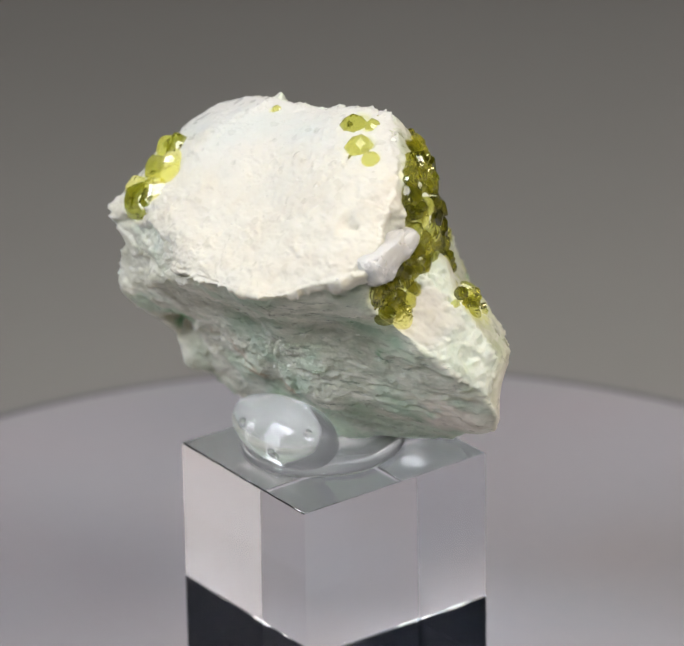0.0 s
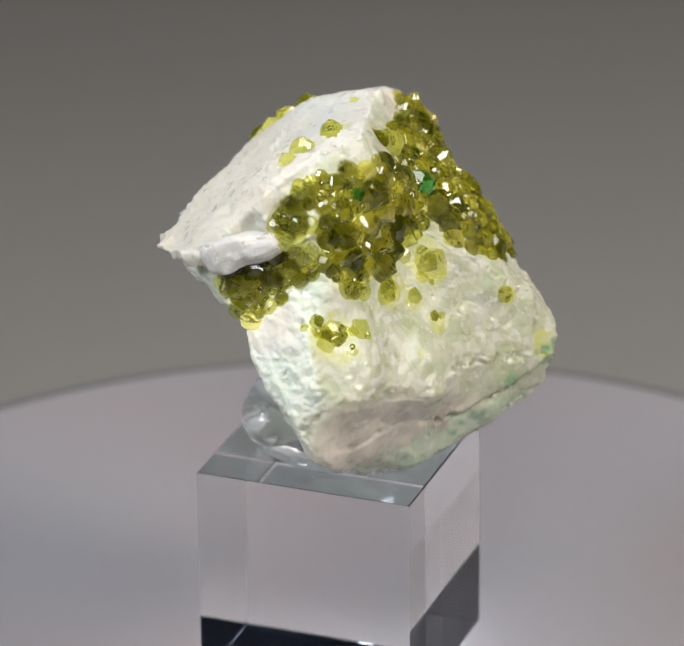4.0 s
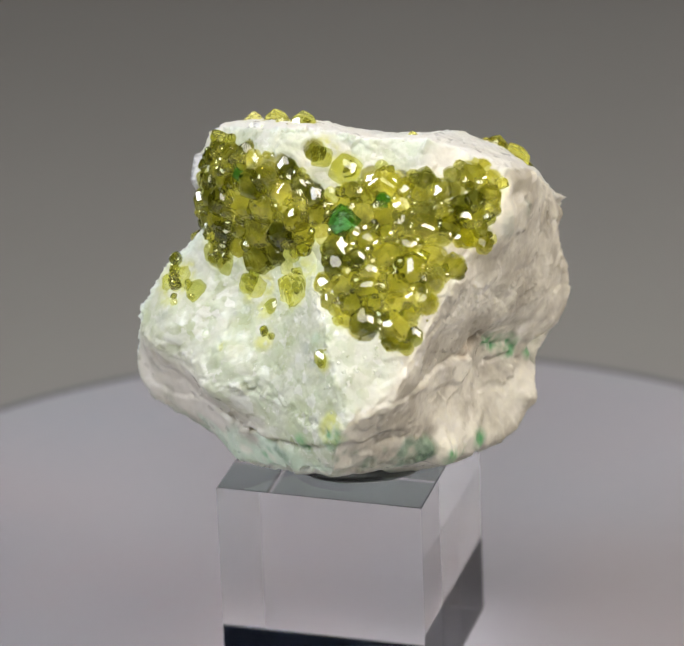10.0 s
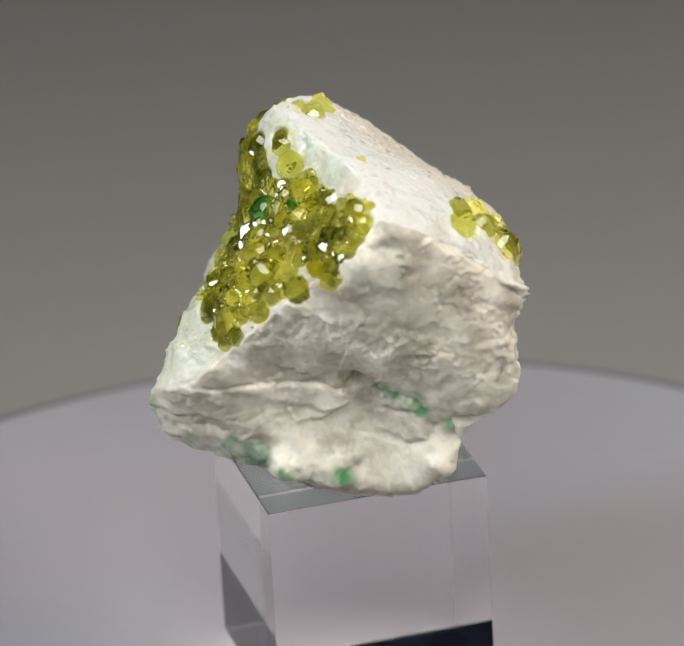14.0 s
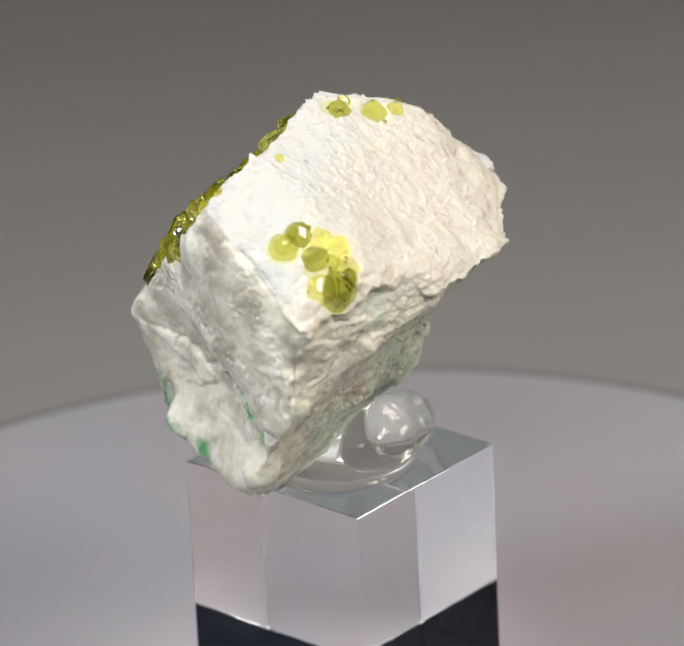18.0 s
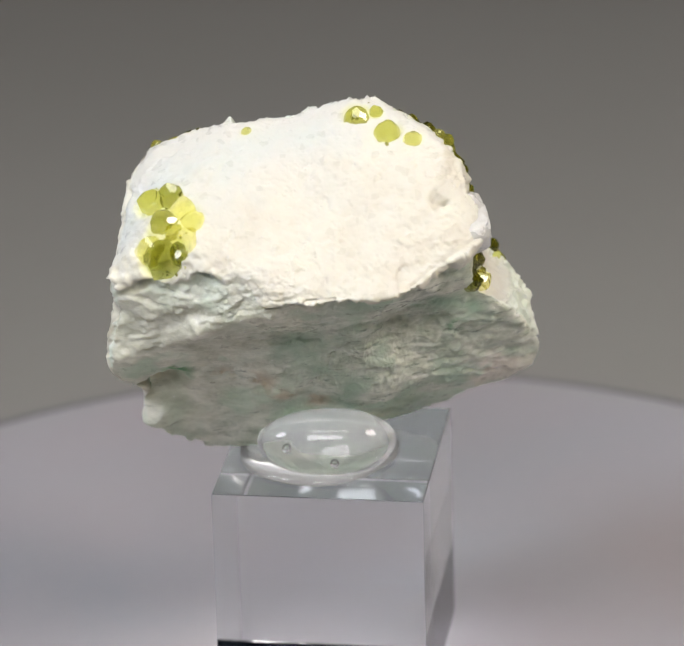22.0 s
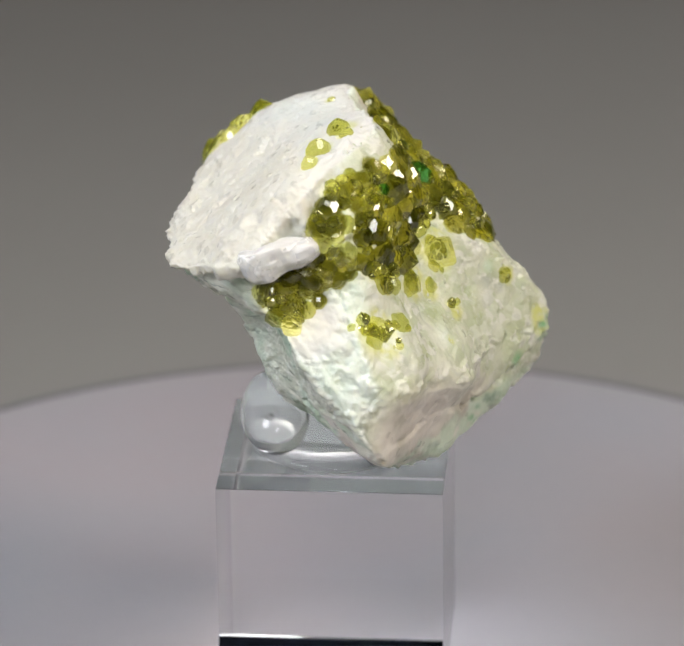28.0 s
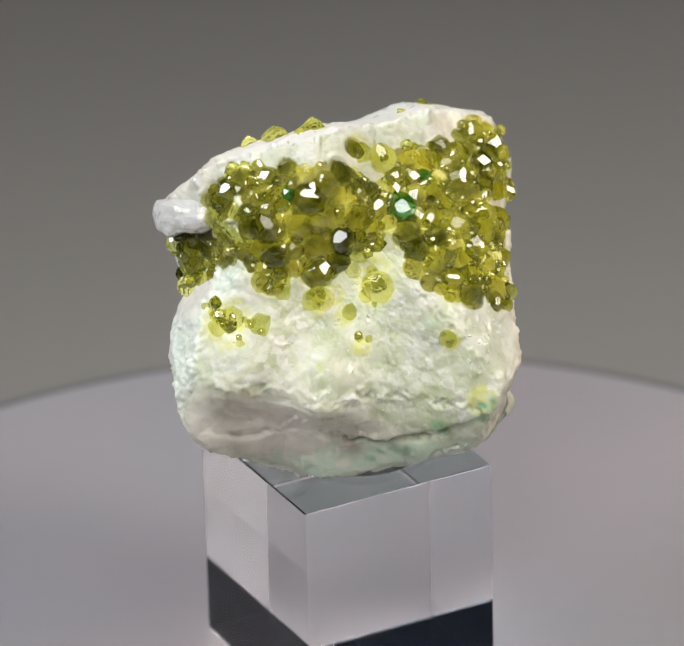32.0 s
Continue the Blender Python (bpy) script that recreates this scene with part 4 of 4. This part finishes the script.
def garnet_crust(specimen, spots, placed, meshes, rnd):
    """The many small crystals between the larger ones, joined."""
    verts, faces, taken = [], [], []
    for r, least in ((0.00062, 0.72), (0.00045, 0.70), (0.00033, 0.70)):
        for q, d in spots:
            rr = r * rnd.uniform(0.8, 1.2)
            c = q + d * rr * rnd.uniform(-0.1, 0.5)
            if all((c - o).length > 0.80 * ro + 0.25 * rr for o, ro in placed) and all((c - o).length > least * (rr + ro) for o, ro in taken):
                taken.append((c, rr))
                shape = rnd.choice(meshes)[0]
                m = Matrix.Translation(c) @ Matrix.Rotation(rnd.uniform(0, 6.28), 4, "X") @ Matrix.Rotation(rnd.uniform(0, 6.28), 4, "Z") @ Matrix.Scale(rr, 4)
                start = len(verts)
                verts += [m @ v.co for v in shape.vertices]
                faces += [[start + k for k in f.vertices] for f in shape.polygons]
    me = bpy.data.meshes.new("garnet_crust")
    me.from_pydata(verts, [], faces)
    me.materials.append(M_CHIPS)
    ob = new("garnet_crust", me)
    ob.parent = specimen
    ob.visible_shadow = False
    tagged(ob, "small yellow-green garnets between the larger ones", kind="stuff")


SUGARY_EDGE = [(12.0, 17.0, 47.0, 2.5), (9.5, 19.3, 47.8, 2.0), (14.0, 17.6, 44.0, 2.5), (15.2, 17.8, 41.5, 1.5)]
GREEN_DOTS = [(15.1, 18.2, 39.4, 0.8), (15.4, 13.0, 36.6, 0.6), (-15.9, 9.1, 39.2, 1.4), (-10.0, 14.2, 42.0, 0.9), (-11.5, 13.4, 40.4, 0.7), (0.0, 19.2, 32.9, 0.45), (-6.7, 17.1, 31.8, 0.45)]
SCATTER = [(13.4, 4.5, 45.9, 0.9, 5), (13.0, 14.5, 46.2, 0.6, 3), (14.9, -10.4, 48.3, 2.4, 20), (15.1, -7.2, 48.2, 1.1, 3), (10.0, 5.9, 51.2, 2.0, 7), (12.2, -5.6, 51.9, 1.8, 6), (11.6, -0.3, 49.8, 1.3, 4)]
WHITE_GAPS = [(8.1, 6.4, 54.3, 1.5), (8.9, 7.6, 53.2, 1.2), (9.8, 8.2, 52.0, 1.0)]
BROWN_SPOTS = [(-7.0, 15.4, 43.4, 1.5), (-5.0, 16.1, 42.6, 0.9), (-11.3, 1.0, 38.5, 1.7), (-8.5, 0.0, 36.8, 1.6), (-5.5, -2.0, 35.0, 1.3), (-14.0, 4.0, 39.5, 1.3)]
# Grey-green patches; those along the lower rim also carry painted overhang shade.
GREEN_SHADE_SPOTS = [(13.5, 18.8, 35.9, 1.4), (7.7, 19.5, 35.2, 1.6), (4.0, 19.5, 35.0, 1.2), (-10.0, 18.3, 57.0, 1.6), (-13.0, 17.2, 57.2, 1.4), (12.1, 19.0, 35.4, 1.9), (9.0, 19.6, 35.4, 1.7), (6.4, 19.5, 34.8, 2.2), (3.1, 19.2, 34.2, 1.8), (15.5, 9.0, 34.0, 1.6)]
PINK_SPOTS = [(15.0, -9.5, 37.0, 5.0), (16.6, -4.5, 35.5, 4.5), (12.0, -12.5, 36.5, 3.5)]
BEIGE_SPOTS = [(16.6, -4.0, 36.0, 6.0), (17.0, -10.0, 37.5, 5.0), (15.5, 3.0, 33.5, 5.0)]
GREEN_CRYSTALS = [(10.2, -3.5, 62.1, 0.8), (5.3, 8.6, 58.9, 1.7), (0.9, 10.3, 60.7, 0.9)]


def build_calcite(specimen):
    rnd = random.Random(9)
    inset = Vector((-0.0004, -0.0002, -0.0006))
    for a, b, w, h in (((8.8, -12.0, 58.7), (3.3, -18.6, 56.6), 2.1, 1.9),):
        a, b = Vector(a) / 1000 + inset, Vector(b) / 1000 + inset
        L = (b - a).length
        bm = bmesh.new()
        bmesh.ops.create_cube(bm, size=1)
        bmesh.ops.subdivide_edges(bm, edges=bm.edges[:], cuts=13, use_grid_fill=True)
        for v in bm.verts:
            c = v.co * 2
            c = c * (1 - 0.12 * ((c.x * c.y) ** 2 + (c.y * c.z) ** 2 + (c.z * c.x) ** 2))
            q = np.array([(c.x * 1.3 + L * 900, c.y * 1.3, c.z * 2.0)])
            k = 1 + 0.20 * value_noise(q, 91)[0] + 0.09 * value_noise(q * 3.1, 92)[0]
            taper = 0.90 + 0.10 * c.z
            v.co = Vector((c.x * w * taper * k, c.y * h * taper * k, c.z * L * 500 * (0.9 + 0.1 * k) + 0.35 * c.x)) / 1000
        ob = part("calcite_crystal", bm, M_CALCITE, specimen, "milky clear calcite crystal")
        ob.matrix_local = Matrix.Translation((a + b) / 2) @ (b - a).to_track_quat("Z", "X").to_matrix().to_4x4()


def build_gel():
    gel = new("mounting_gel")
    tagged(gel, "lump of clear mounting gel with air bubbles on the acrylic block", "gel")
    prof = [(0, TOP - 0.00012), (0.0088, TOP - 0.00012), (0.0092, TOP + 0.0002), (0.0093, TOP + 0.0004), (0.0089, TOP + 0.0008), (0.0078, TOP + 0.0011), (0.0060, TOP + 0.0013), (0, TOP + 0.0013)]
    puddle = lathe(prof, 96)
    for v in puddle.verts:
        a = math.atan2(v.co.y, v.co.x)
        k = 1 + 0.03 * math.sin(2 * a + 0.6) + 0.015 * math.sin(5 * a)
        v.co = Vector((v.co.x * k - 0.0020, v.co.y * k + 0.0015, v.co.z))
    puddle = smooth(part("puddle", puddle, M_SPREAD, gel, "flat clear gel spread on the block"))
    puddle.visible_shadow = False
    # a plump bead with rounded ends lying on the spread gel
    me, u = ball_mesh(6)
    along, up = np.array((0.68, -0.73, 0.0)), np.array((0.0, 0.0, 1.0))
    side = np.cross(up, along)
    a, s, h = u @ along, u @ side, u @ up
    bend = 1 + 0.05 * np.sin(3 * a + 1.0)
    p = np.outer(np.sign(a) * np.abs(a) ** 0.75 * 0.0078, along) + np.outer(s * 0.0037 * bend, side) + np.outer(h * 0.0036 * bend, up)
    p = p * (1 + 0.02 * fbm(u, 0.9, 2, 81))[:, None] + np.array((-0.0062, -0.0040, 0.0309))
    p[:, 2] = np.maximum(p[:, 2], TOP + 0.00095)
    set_points(me, p)
    me.materials.append(M_GEL)
    lump = smooth(new("bead", me))
    lump.parent = gel
    lump.visible_shadow = False
    tagged(lump, "plump clear gel bead")
    for x, y, z, r in ((-10.2, -1.9, 31.0, 0.5), (-7.4, -6.3, 29.7, 0.5), (-6.6, -5.6, 29.3, 0.35), (-3.6, -7.6, 32.0, 0.4), (-8.0, -4.0, 32.6, 0.2)):
        bm = bmesh.new()
        bmesh.ops.create_icosphere(bm, subdivisions=3, radius=r / 1000, matrix=Matrix.Translation((x / 1000, y / 1000, z / 1000)))
        bub = smooth(part("bubble", bm, M_BUBBLE, gel, "small round air bubble"))
        bub.visible_shadow = False
    return gel


def motions():
    for thing, base in MOVING:
        walk(thing, turning(base))


build_room()
platter = build_turntable()
block = build_block()
gel = build_gel()
specimen = new("mineral_specimen")
tagged(specimen, "white rock specimen crusted with yellow-green garnet crystals", "mineral")
build_rock(specimen)
build_calcite(specimen)
build_garnets(specimen)
lean = Matrix.Rotation(radians(0.84), 4, "Y") @ Matrix.Rotation(radians(-0.59), 4, "X")
MOVING = ((platter, lean), (block, Matrix.Translation((-0.00129, 0.0001, 0)) @ lean @ Matrix.Rotation(radians(35.78), 4, "Z")), (gel, Matrix()), (specimen, Matrix()))
motions()
